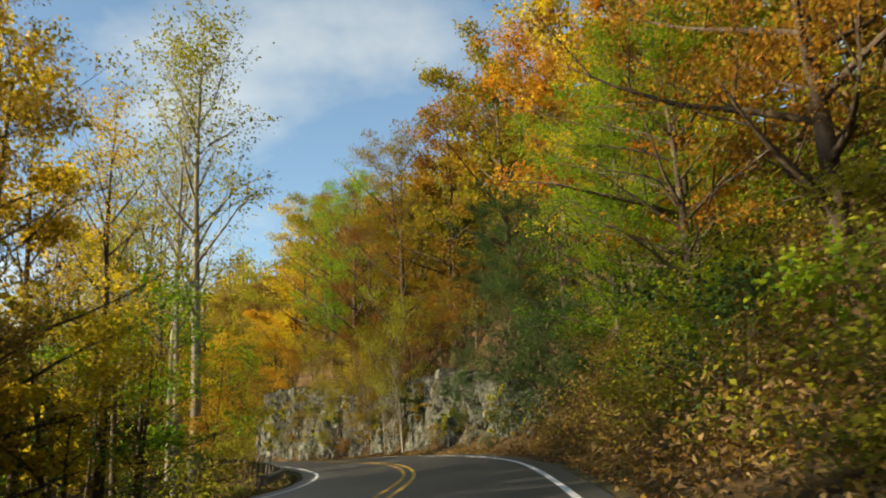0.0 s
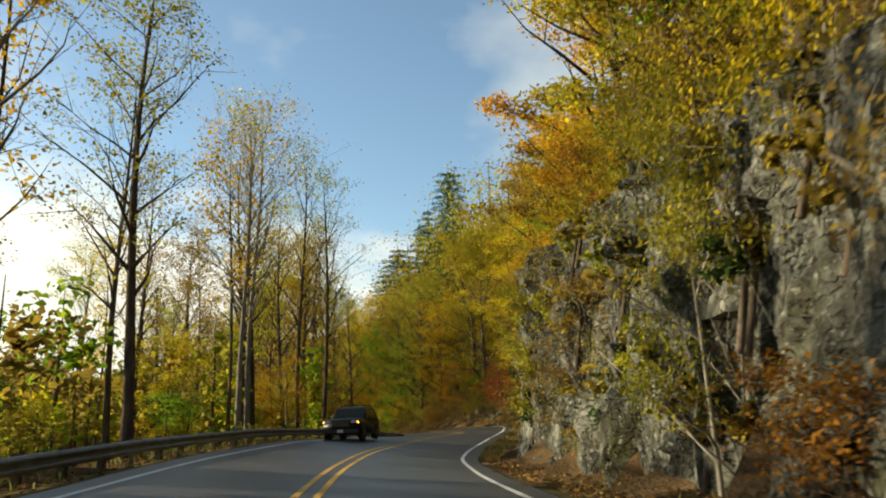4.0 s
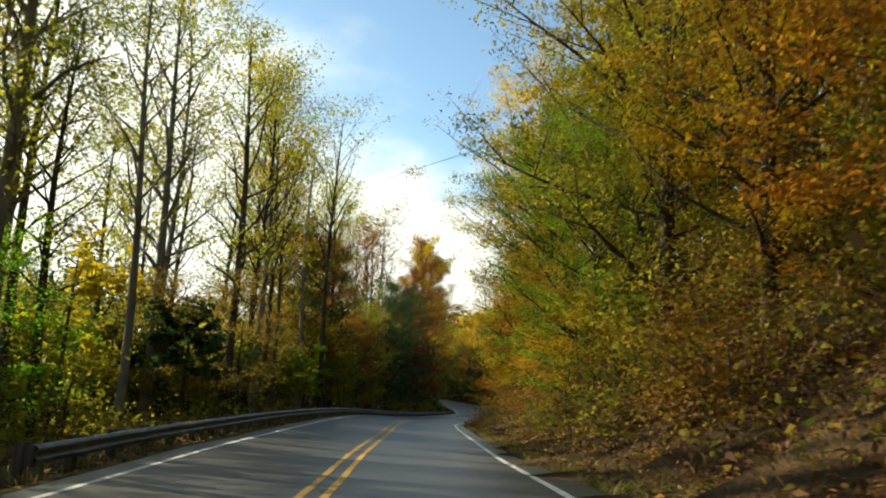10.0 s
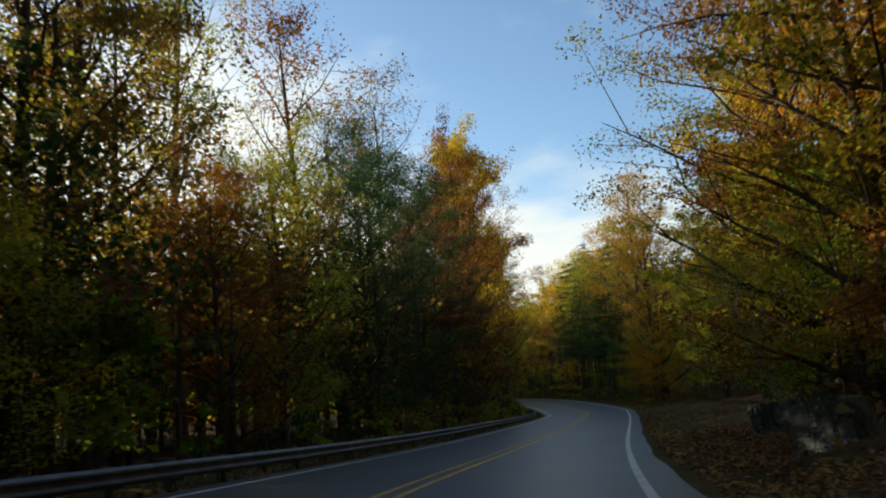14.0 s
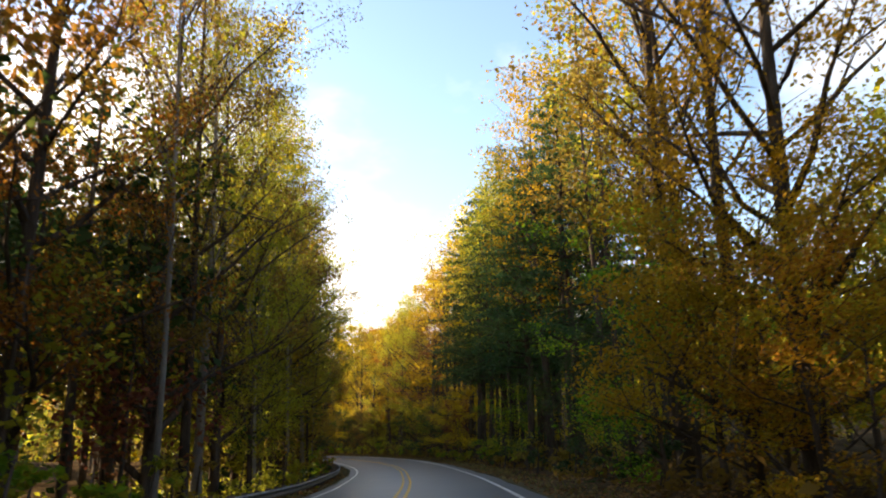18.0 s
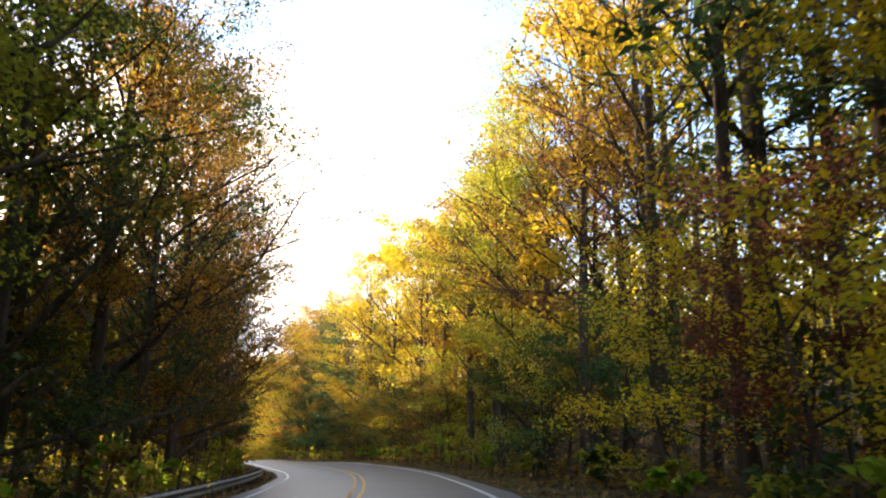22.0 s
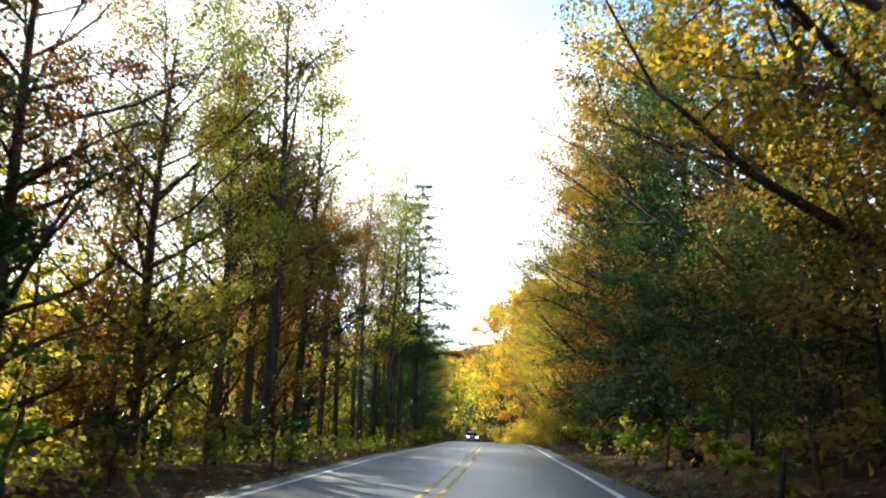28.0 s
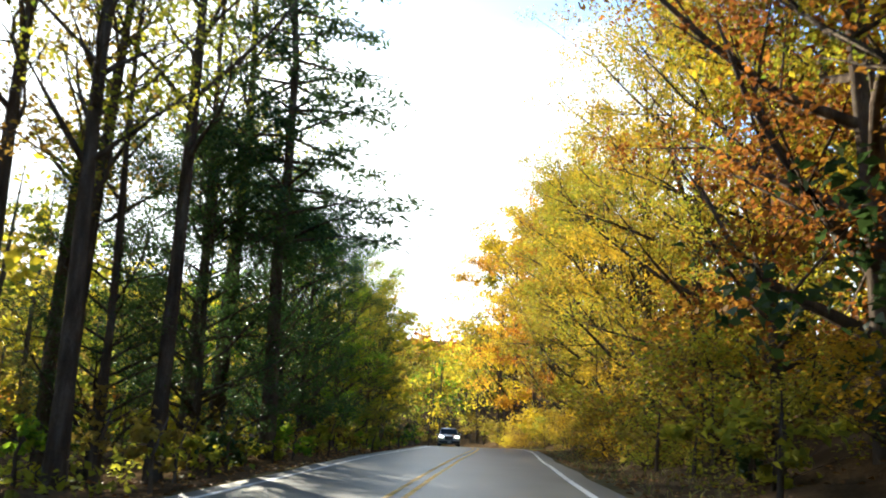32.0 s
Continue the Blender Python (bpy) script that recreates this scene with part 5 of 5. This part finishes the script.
# woods on the slopes far off
def far_spots(seed, gap, reach_in, reach_out, leaves, size, stem):
    rng = np.random.default_rng(seed)
    lo, hi = LINE.min(0) - reach_out, LINE.max(0) + reach_out
    gx, gy = np.meshgrid(np.arange(lo[0], hi[0], gap), np.arange(lo[1], hi[1], gap))
    x = gx.ravel() + rng.uniform(-0.45, 0.45, gx.size) * gap
    y = gy.ravel() + rng.uniform(-0.45, 0.45, gx.size) * gap
    s, d = road_place(x, y)
    keep = ((d > reach_in) & (d < reach_out)) | ((d < -reach_in) & (d > -reach_out))
    x, y, s, d = x[keep], y[keep], s[keep], d[keep]
    for p in np.stack([x, y, ground(s, d, x, y)], 1):
        h = rng.uniform(10, 15)
        mass(str(rng.choice(["gold", "olive", "brown", "orange"])), *p, h, h * 0.42, rng, leaves, size, stem=stem)


far_spots(3, 10.5, 42, 190, 34, 2.0, True)
far_spots(4, 19, 190, 480, 26, 4.2, False)
_rng = np.random.default_rng(8)      # vines and brush hanging on the rock face
for _k in range(120):
    _s, _h = 34 + 51 * _rng.uniform(0, 1), _rng.uniform(0.8, 2.2)
    _x, _y, _z, _rx, _ry = line_at(_s)
    _d = _rng.uniform(5.5, 6.0) + float(np.interp(_s, *zip(*SETBACK)))
    _top = float(np.interp(_s, [c[0] for c in CLIFF], [c[1] for c in CLIFF]))
    mass(str(_rng.choice(["brown", "olive", "olive", "brown", "brown", "dark"])), float(_x + _rx * _d), float(_y + _ry * _d), float(_z) + _rng.uniform(0, max(0.3, _top - 1.2)), _h, _h * 0.42, _rng, 170, 0.15)
build_mass()

# ---------------------------------------------------------------- ground cover
for q, (a, b_) in enumerate(((0, 30), (100, 165), (186, 199))):
    scatter("brush", 60 + q, a, b_, 5.0, 10, 14000, LEAF["brown"], "dull brown leaves and stems of the bank's brush", 0.12, 0.5, 0.6)
    scatter("brush", 65 + q, a, b_, 5.0, 10, 12000, DRY, "dry brown brush and vines on the bank", 0.15, 0.6, 0.6, 0.3, 0.2, 0.4)
for q, (a, b_) in enumerate(((-10, 31), (86, 130), (130, 200))):
    scatter("brush", 70 + q, a, b_, 6.0, 13, 17000, DRY, "dry brown brush and vines on the bank", 0.16, 0.8, 0.8, 0.3, 0.2, 0.5)
    scatter("brush", 75 + q, a + (14 if a == 86 else 0), b_, 5.8, 12, 17000, LEAF["olive"], "low olive vines and brush on the bank", 0.13, 0.8, 0.7)
    scatter("brush", 80 + q, a, b_, -6.0, -13, 4000, LEAF["olive"], "low olive undergrowth below the verge", 0.22, 0.5, 0.7)
for q, (a, b_) in enumerate(((270, 360), (360, 440), (440, 530))):
    scatter("brush", 90 + q, a, b_, 6.6, 13, 4500, LEAF["brown"], "dull brown undergrowth in the woods", 0.26, 0.5, 0.8)
    scatter("brush", 95 + q, a, b_, -6.4, -13, 4500, LEAF["olive"], "low olive undergrowth in the woods", 0.24, 0.5, 0.8)
scatter("fallen_leaves", 101, 0, 250, 4.1, 12, 56000, LITTER, "fallen brown and orange leaves on the verge", 0.115, 0.2, 0, 3.0, 0, 0.7, 1.4)
scatter("fallen_leaves", 110, 126, 222, 5.0, 10, 56000, LITTER, "fallen orange leaves covering the bank", 0.095, 0.28, 0, 2.2, 0, 0.7)
scatter("fallen_leaves", 109, 236, 288, 4.4, 13, 5000, LITTER, "fallen brown leaves covering the pull-off", 0.15, 0.05, 0, 3.0, 0, 0.7)
scatter("fallen_leaves", 102, 250, 520, 4.1, 10, 9000, LITTER, "fallen brown leaves on the verge", 0.15, 0.04, 0, 3.0, 0, 0.7, 1.4)
scatter("fallen_leaves", 103, 0, 520, -4.1, -9, 12000, LITTER, "fallen brown leaves on the verge", 0.15, 0.04, 0, 3.0, 0, 0.7, 1.4)
scatter("grass", 108, 84, 200, 3.9, 5.2, 16000, GRASS, "rough yellow-green grass on the verge", 0.26, 0.1, 0, 0.0, -3.0, 0.09)
scatter("grass", 104, 84, 132, 4.3, 7.4, 9000, GRASS, "rough yellow-green grass on the verge", 0.3, 0.1, 0, 0.0, -3.0, 0.09)
scatter("grass", 105, 20, 300, -4.2, -6.5, 9000, GRASS, "rough yellow-green grass on the verge", 0.28, 0.1, 0, 0.0, -3.0, 0.09)
scatter("grass", 106, 0, 84, 4.3, 5.8, 4000, GRASS, "rough yellow-green grass on the verge", 0.28, 0.1, 0, 0.0, -3.0, 0.09)
scatter("grass", 107, 130, 530, 4.3, 6.0, 7000, GRASS, "rough yellow-green grass on the verge", 0.26, 0.1, 0, 0.0, -3.0, 0.09)

# ---------------------------------------------------------------- rock face and boulders
def rock_mesh(seed, cuts=2, rough=0.16, breaks=4):
    """A broken block of rock, about one metre each way, with flat fractured faces."""
    rng = np.random.default_rng(seed)
    bm = bmesh.new()
    bmesh.ops.create_cube(bm, size=1.0)
    bmesh.ops.subdivide_edges(bm, edges=bm.edges[:], cuts=cuts, use_grid_fill=True)
    shift = Vector(rng.uniform(-50, 50, 3))
    for v in bm.verts:
        p = v.co.copy()
        n = noise.noise(p * 1.7 + shift)
        m = noise.noise(p * 4.5 + shift)
        k = 1 + rough * (round(n * 4) / 3) + rough * 0.3 * m
        corner = max(0.0, p.length - 0.72)
        v.co = p * (k - corner * 0.55)
        v.co.x += 0.10 * noise.noise(p * 2.2 - shift)
    for q in range(breaks):      # clean breaks, most of them steep
        d = Vector(rng.normal(size=3) * np.array((1.0, 1.0, 0.55))).normalized()
        bmesh.ops.bisect_plane(bm, geom=bm.verts[:] + bm.edges[:] + bm.faces[:], plane_co=d * rng.uniform(0.43, 0.6), plane_no=d, clear_outer=True)
    bmesh.ops.holes_fill(bm, edges=[e for e in bm.edges if e.is_boundary])
    return bm_mesh("rock_block", bm, ROCK)


ROCKS = [rock_mesh(300 + k, 5, 0.15) for k in range(10)]
SLABS = [rock_mesh(330 + k, 8, 0.10, 6) for k in range(8)]


def rock_face():
    rng = np.random.default_rng(31)
    base = spot(66, 6.2)
    face = tagged(new("rock_face"), "grey fractured rock cliff face rising beside the road", "cliff")
    face.matrix_basis = Matrix.Translation(base)
    c = np.array(CLIFF)
    # the solid face: steep broken facets, each at its own tilt, over finer ones
    ss, up = np.meshgrid(np.arange(32.4, 85.8, 0.11), np.linspace(0, 1, 76), indexing="ij")
    top = np.interp(ss, c[:, 0], c[:, 1])
    top = top + 0.35 * np.interp(ss, np.arange(30, 90, 0.7), rng.uniform(-1, 1, 86))
    wall = np.minimum(up / 0.86, 1)
    z = -0.6 + wall * (top + 0.6)
    back = np.maximum(0, up - 0.86) / 0.14 * 2.2
    d = 5.55 + np.interp(ss, *zip(*SETBACK)) + 0.09 * z
    for wide, high, step, tip in ((1.9, 2.6, 0.42, 0.24), (0.75, 1.15, 0.13, 0.2), (0.3, 0.5, 0.04, 0.16)):
        gs, gz = np.meshgrid(np.arange(31, 88, wide), np.arange(-2, 9, high))
        gs = (gs + rng.uniform(-0.5, 0.5, gs.shape) * wide).ravel()
        gz = (gz + rng.uniform(-0.5, 0.5, gz.shape) * high).ravel()
        lift, ts, tz = rng.uniform(-step, step, gs.size), rng.normal(0, tip, gs.size), rng.normal(0, tip * 0.6, gs.size)
        for row in range(len(ss)):
            near = np.nonzero(np.abs(gs - ss[row, 0]) < wide * 2)[0]
            skew = ss[row][:, None] + 0.18 * z[row][:, None]      # the joints lean
            far = ((skew - gs[near]) / wide) ** 2 + ((z[row][:, None] - gz[near]) / high) ** 2
            k = near[np.argmin(far, 1)]
            d[row] += lift[k] + np.clip(ts[k] * (skew[:, 0] - gs[k]) + tz[k] * (z[row] - gz[k]), -0.5, 0.5) * 0.8
    ends = np.maximum(0, 33.4 - ss) + np.maximum(0, ss - 85.0)
    d = np.maximum(d, 5.05) + back + ends * 2.5 + rng.normal(0, 0.012, d.shape)
    x, y, level, rx, ry = line_at(ss.ravel())
    foot = np.array([spot(q, 5.0).z for q in ss[:, 0]]).repeat(ss.shape[1])
    verts = np.stack([x + rx * d.ravel(), y + ry * d.ravel(), foot + z.ravel() + back.ravel() * 0.25], 1) - np.array(base)
    m, n = ss.shape
    a = (np.arange(m - 1)[:, None] * n + np.arange(n - 1)[None]).ravel()
    part("rock_wall", mesh_from("rock_wall", verts, np.stack([a, a + n, a + n + 1, a + 1], 1), ROCK), face)
    s = 32.6
    while s < 85.4:
        w = rng.uniform(0.8, 2.0)
        top = float(np.interp(s + w / 2, c[:, 0], c[:, 1])) + rng.uniform(-0.25, 0.2)
        z = -0.7
        while z < top:
            h = min(rng.uniform(0.6, 2.2), max(0.6, top - z + 0.25))
            d = 7.15 + float(np.interp(s, *zip(*SETBACK))) + 0.10 * z + rng.uniform(-0.45, 0.3)
            p = spot(s + w / 2 + rng.uniform(-0.2, 0.2), 5.0)
            x, y, _, rx, ry = line_at(s + w / 2)
            place = Vector((float(x + rx * d), float(y + ry * d), p.z + z + h / 2)) - base
            me = SLABS[int(rng.integers(len(SLABS)))]
            rot = Euler((rng.uniform(-0.08, 0.08), rng.uniform(-0.10, 0.10), heading(s + w / 2) + rng.uniform(-0.2, 0.2) + (math.pi if rng.uniform() < 0.5 else 0)))
            part("rock_block", me, face, m=Matrix.LocRotScale(place, rot, Vector((rng.uniform(2.1, 2.7), w * 1.3, h * 1.25))))
            z += h * 0.92
        s += w * 0.92


rock_face()


def boulder(seed, s, d, size, flat=0.8, sink=0.25):
    rng = np.random.default_rng(seed)
    ob = tagged(new("boulder", ROCKS[seed % len(ROCKS)]), "grey lichen-stained boulder on the leaf-covered bank", "boulder", group="boulders on the bank")
    ob.matrix_basis = Matrix.LocRotScale(spot(s, d) + Vector((0, 0, size * flat * (0.5 - sink))), Euler(rng.uniform(-0.3, 0.3, 3) + np.array((0, 0, rng.uniform(0, 6)))),
                                         Vector((size, size * rng.uniform(0.8, 1.4), size * flat)))


for q in range(16):     # outcrop past the end of the cliff
    boulder(400 + q, 89.5 + (q % 8) * 0.9, 7.9 + (q // 8) * 1.0 + 0.2 * (q % 3), 1.5 - 0.3 * (q // 8) + 0.2 * (q % 3), 1.2)
for q in range(20):     # low ledge under the red maple
    boulder(430 + q, 125.5 + q * 0.72, 6.1 + 0.35 * (q % 3), 0.5 + 0.15 * ((q * 7) % 4), 0.85, 0.32)
for q in range(9):
    boulder(460 + q, 172 + q * 2.2, 6.5 + 0.35 * (q % 3), 0.5 + 0.2 * ((q * 5) % 4), 0.9)
for q in range(7):      # boulders at the dark bend
    boulder(480 + q, 193.5 + q * 3.9, 7.2 + 0.4 * (q % 4), 0.4 + 0.16 * ((q * 5) % 4), 1.0)
boulder(497, 217.2, 7.6, 1.3, 1.1)
boulder(498, 209.4, 6.95, 1.35, 1.0)


# ---------------------------------------------------------------- guardrail
def beam_mesh(length):
    """A W-shaped steel beam, 0.31 m high, with its top and bottom lips."""
    prof = [(0.0, -0.155), (0.03, -0.15), (0.08, -0.10), (0.08, -0.07), (0.02, -0.02), (0.02, 0.02), (0.08, 0.07), (0.08, 0.10), (0.03, 0.15), (0.0, 0.155)]
    bm = bmesh.new()
    rings = []
    for y in (-length / 2, length / 2):
        rings.append([bm.verts.new((x, y, z)) for x, z in prof] + [bm.verts.new((x - 0.012, y, z)) for x, z in reversed(prof)])
    n = len(rings[0])
    for i in range(n):
        j = (i + 1) % n
        bm.faces.new((rings[0][i], rings[0][j], rings[1][j], rings[1][i]))
    for r in rings:
        bm.faces.new(r)
    bmesh.ops.recalc_face_normals(bm, faces=bm.faces)
    return bm_mesh("beam", bm, STEEL)


BEAM = beam_mesh(4.05)
POST = bm_mesh("post", box_bm((0.15, 0.2, 1.3), (0, 0, -0.35), 0.012), POST_WOOD)
BLOCK = bm_mesh("block", box_bm((0.16, 0.15, 0.34), (0, 0, 0), 0.01), POST_WOOD)


def road_top(s, d):
    x, y, z, rx, ry = line_at(s)
    return Vector((float(x + rx * d), float(y + ry * d), float(z - math.tan(radians(float(np.interp(s, BANK_S, BANK)))) * d)))


def guardrail(s0, s1, d, label):
    start = road_top(s0, d)
    rail = tagged(new("guardrail"), label, "guardrail")
    rail.matrix_basis = Matrix.Translation(start)
    s = s0
    while s < s1:
        p, q = road_top(s, d), road_top(s + 3.81, d)
        way = q - p
        turn = math.atan2(-way.x, way.y)
        tilt = math.atan2(way.z, math.hypot(way.x, way.y))
        part("beam", BEAM, rail, m=Matrix.LocRotScale((p + q) / 2 + Vector((0, 0, 0.25)) - start, Euler((tilt, 0, turn)), None))
        rx, ry = math.cos(turn), math.sin(turn)
        for k in (0, 0.5):
            e = p.lerp(q, k)
            post = part("post", POST, rail, m=Matrix.LocRotScale(e + Vector((-rx * 0.24, -ry * 0.24, 0.13)) - start, Euler((0, 0, turn)), None))
            part("block", BLOCK, post, m=Matrix.Translation((0.155, 0, 0.1)))
        s += 3.81


guardrail(26, 124, -4.75, "weathered steel guardrail on wooden posts along the valley side")
guardrail(150, 383, -4.75, "grey steel guardrail on wooden posts along the woods")


# ---------------------------------------------------------------- vehicles
TYRE = plain("tyre_rubber", (0.018, 0.018, 0.018), 0.85)
RIM = plain("alloy_rim", (0.10, 0.10, 0.105), 0.4, 0.8)
TRIM = plain("black_plastic_trim", (0.02, 0.02, 0.021), 0.6)
CAR_GLASS = plain("tinted_car_glass", (0.012, 0.016, 0.018), 0.08)
CAR_GLASS.node_tree.nodes["Principled BSDF"].inputs["IOR"].default_value = 1.18
LAMP = plain("clear_lamp_lens", (0.55, 0.56, 0.55), 0.12, 0.2, 0.8)
AMBER = plain("lit_amber_lamp", (1.0, 0.42, 0.05), 0.3, 0, 0, 3.0)
LIT = plain("lit_headlamp", (1.0, 0.96, 0.86), 0.3, 0, 0, 2.5)
CHROME = plain("chrome", (0.5, 0.5, 0.5), 0.15, 1.0)
PLATE = plain("plate", (0.5, 0.5, 0.48), 0.5)


def slab(outline, width, top_in=0.0, z_ref=0.0, z_top=1.0, bevel=0.05):
    """A side outline (along, up) given a width; it narrows by top_in at z_top."""
    bm = bmesh.new()
    sides = []
    for sx in (-1, 1):
        ring = []
        for y, z in outline:
            k = max(0.0, min(1.0, (z - z_ref) / (z_top - z_ref)))
            ring.append(bm.verts.new((sx * (width / 2 - top_in * k), y, z)))
        sides.append(ring)
        bm.faces.new(ring)
    n = len(outline)
    for i in range(n):
        j = (i + 1) % n
        bm.faces.new((sides[0][i], sides[0][j], sides[1][j], sides[1][i]))
    bmesh.ops.recalc_face_normals(bm, faces=bm.faces)
    bmesh.ops.bevel(bm, geom=bm.edges[:], offset=bevel, segments=2, affect="EDGES")
    return bm


def disc(radius, width, bevel, seg=24):
    bm = bmesh.new()
    bmesh.ops.create_cone(bm, cap_ends=True, segments=seg, radius1=radius, radius2=radius, depth=width, matrix=Matrix.Rotation(math.pi / 2, 4, "Y"))
    bmesh.ops.bevel(bm, geom=[e for e in bm.edges if len(e.link_faces) == 2 and max(len(f.verts) for f in e.link_faces) > 4], offset=bevel, segments=2, affect="EDGES")
    return bm


def pane(corners, material, name, parent, thick=0.02, label=""):
    """A flat pane through four corners, raised a little outwards."""
    c = [Vector(p) for p in corners]
    n = (c[1] - c[0]).cross(c[3] - c[0]).normalized()
    bm = bmesh.new()
    lo, hi = [bm.verts.new(p - n * thick) for p in c], [bm.verts.new(p + n * 0.006) for p in c]
    bm.faces.new(hi)
    bm.faces.new(lo[::-1])
    for i in range(4):
        j = (i + 1) % 4
        bm.faces.new((lo[i], lo[j], hi[j], hi[i]))
    bmesh.ops.recalc_face_normals(bm, faces=bm.faces)
    return part(name, bm_mesh(name, bm, material), parent, label)


def car(s, d, paint, label, lit):
    """A tall estate car seen from its front; its front points to local +y."""
    ob = tagged(new("car"), label, "car")
    ob.matrix_basis = Matrix.LocRotScale(road_top(s, d), Euler((0, 0, heading(s) + math.pi)), Vector((0.93, 0.93, 0.84)))
    body = part("body", bm_mesh("body", slab([(-2.35, 0.45), (-2.3, 1.12), (0.75, 1.15), (0.95, 1.21), (2.05, 1.16), (2.28, 1.04), (2.33, 0.42), (1.95, 0.32), (-2.0, 0.32)], 1.9, 0.05, 0.6, 1.15, 0.06), paint, True), ob)
    cabin = part("cabin", bm_mesh("cabin", slab([(-2.24, 1.08), (-1.98, 1.76), (-1.6, 1.83), (-0.1, 1.83), (0.12, 1.78), (0.98, 1.1)], 1.82, 0.2, 1.1, 1.8, 0.05), paint, True), ob)

    def side(y, z, sx):
        return (sx * (0.91 - 0.2 * max(0, min(1, (z - 1.1) / 0.7)) + 0.004), y, z)
    pane([(-0.80, 0.90, 1.18), (0.80, 0.90, 1.18), (0.70, 0.20, 1.72), (-0.70, 0.20, 1.72)], CAR_GLASS, "windscreen", cabin)
    pane([(0.78, -2.23, 1.18), (-0.78, -2.23, 1.18), (-0.70, -2.03, 1.70), (0.70, -2.03, 1.70)], CAR_GLASS, "rear_window", cabin)
    for sx in (1, -1):
        for a, b, ta, tb in ((0.70, -0.22, 0.18, -0.22), (-0.32, -1.12, -0.32, -1.08), (-1.24, -2.02, -1.20, -1.86)):
            q = [side(a, 1.18, sx), side(b, 1.18, sx), side(tb, 1.70, sx), side(ta, 1.70, sx)]
            pane(q if sx < 0 else [q[1], q[0], q[3], q[2]], CAR_GLASS, "side_window", cabin)
        part("mirror", bm_mesh("mirror", box_bm((0.2, 0.12, 0.16), (sx * 1.04, 0.62, 1.2), 0.04), paint), cabin)
        rail = part("roof_rail", bm_mesh("roof_rail", box_bm((0.05, 1.7, 0.05), (sx * 0.62, -0.85, 1.90), 0.015), TRIM), cabin)
        for y in (-1.6, -0.1):
            part("foot", bm_mesh("foot", box_bm((0.06, 0.12, 0.08), (sx * 0.62, y, 1.85), 0.01), TRIM), rail)
        for y in (0.2, -0.75):
            part("door_handle", bm_mesh("door_handle", box_bm((0.05, 0.2, 0.04), (sx * 0.95, y - 0.25, 1.0), 0.012), TRIM), body)
        part("sill", bm_mesh("sill", box_bm((0.12, 2.1, 0.12), (sx * 0.93, -0.05, 0.36), 0.03), TRIM), body)
        part("headlamp", bm_mesh("headlamp", box_bm((0.42, 0.16, 0.18), (sx * 0.68, 2.22, 0.99), 0.05), LIT if lit else LAMP), body, "lit headlamp" if lit else "clear headlamp")
        if not lit:
            part("indicator", bm_mesh("indicator", box_bm((0.12, 0.1, 0.12), (sx * 0.83, 2.25, 0.98), 0.03), AMBER), body, "lit amber indicator")
        part("fog_lamp", bm_mesh("fog_lamp", box_bm((0.16, 0.06, 0.1), (sx * 0.66, 2.33, 0.5), 0.02), LAMP), body)
        part("tail_lamp", bm_mesh("tail_lamp", box_bm((0.16, 0.1, 0.4), (sx * 0.84, -2.31, 0.95), 0.03), plain("red_lamp_lens", (0.35, 0.01, 0.01), 0.2)), body)
        for y in (1.42, -1.42):
            part("wheel_arch", bm_mesh("wheel_arch", disc(0.47, 0.06, 0.015), TRIM), body, m=Matrix.Translation((sx * 0.935, y, 0.42)))
            wheel = part("wheel", bm_mesh("wheel", disc(0.24, 0.26, 0.02), RIM, False), ob, m=Matrix.Translation((sx * 0.84, y, 0.385)))
            part("tyre", bm_mesh("tyre", disc(0.385, 0.25, 0.05), TYRE, False), wheel)
            for k in range(5):
                bm = box_bm((0.03, 0.06, 0.2), (sx * 0.137, 0, 0.13), 0.01)
                bmesh.ops.rotate(bm, verts=bm.verts, cent=(0, 0, 0), matrix=Matrix.Rotation(k * 1.2566, 3, "X"))
                part("spoke", bm_mesh("spoke", bm, RIM), wheel)
    for y in (-0.4, -1.3):
        part("rack_bar", bm_mesh("rack_bar", box_bm((1.3, 0.07, 0.035), (0, y, 1.95), 0.012), TRIM), cabin)
    grille = part("grille", bm_mesh("grille", box_bm((0.86, 0.06, 0.34), (0, 2.31, 0.9), 0.02), TRIM), body)
    for k in range(3):
        part("grille_bar", bm_mesh("grille_bar", box_bm((0.8, 0.03, 0.025), (0, 2.345, 0.81 + 0.09 * k), 0.006), CHROME), grille)
    part("bumper", bm_mesh("bumper", box_bm((1.86, 0.26, 0.24), (0, 2.28, 0.5), 0.06), TRIM), body)
    part("number_plate", bm_mesh("number_plate", box_bm((0.3, 0.02, 0.15), (0, 2.42, 0.52), 0.004), PLATE), body)
    part("rear_bumper", bm_mesh("rear_bumper", box_bm((1.84, 0.22, 0.24), (0, -2.32, 0.52), 0.06), TRIM), body)
    return ob


BLACK_PAINT = plain("glossy_dark_blue_paint", (0.004, 0.006, 0.012), 0.35)
BLACK_PAINT.node_tree.nodes["Principled BSDF"].inputs["IOR"].default_value = 1.3
SILVER_PAINT = plain("silver_paint", (0.42, 0.43, 0.44), 0.3, 0.5, 0.6)
# a pickup, given the estate body and roof rack instead of its own shape
car(90.3, -2.55, BLACK_PAINT, "dark blue pickup shaped as an estate car with roof rack in the oncoming lane", False)
# the far pale pickup reuses this car body in silver paint
car(518, -1.75, SILVER_PAINT, "distant pale pickup shaped as a silver car with lit headlamps in the oncoming lane", True)
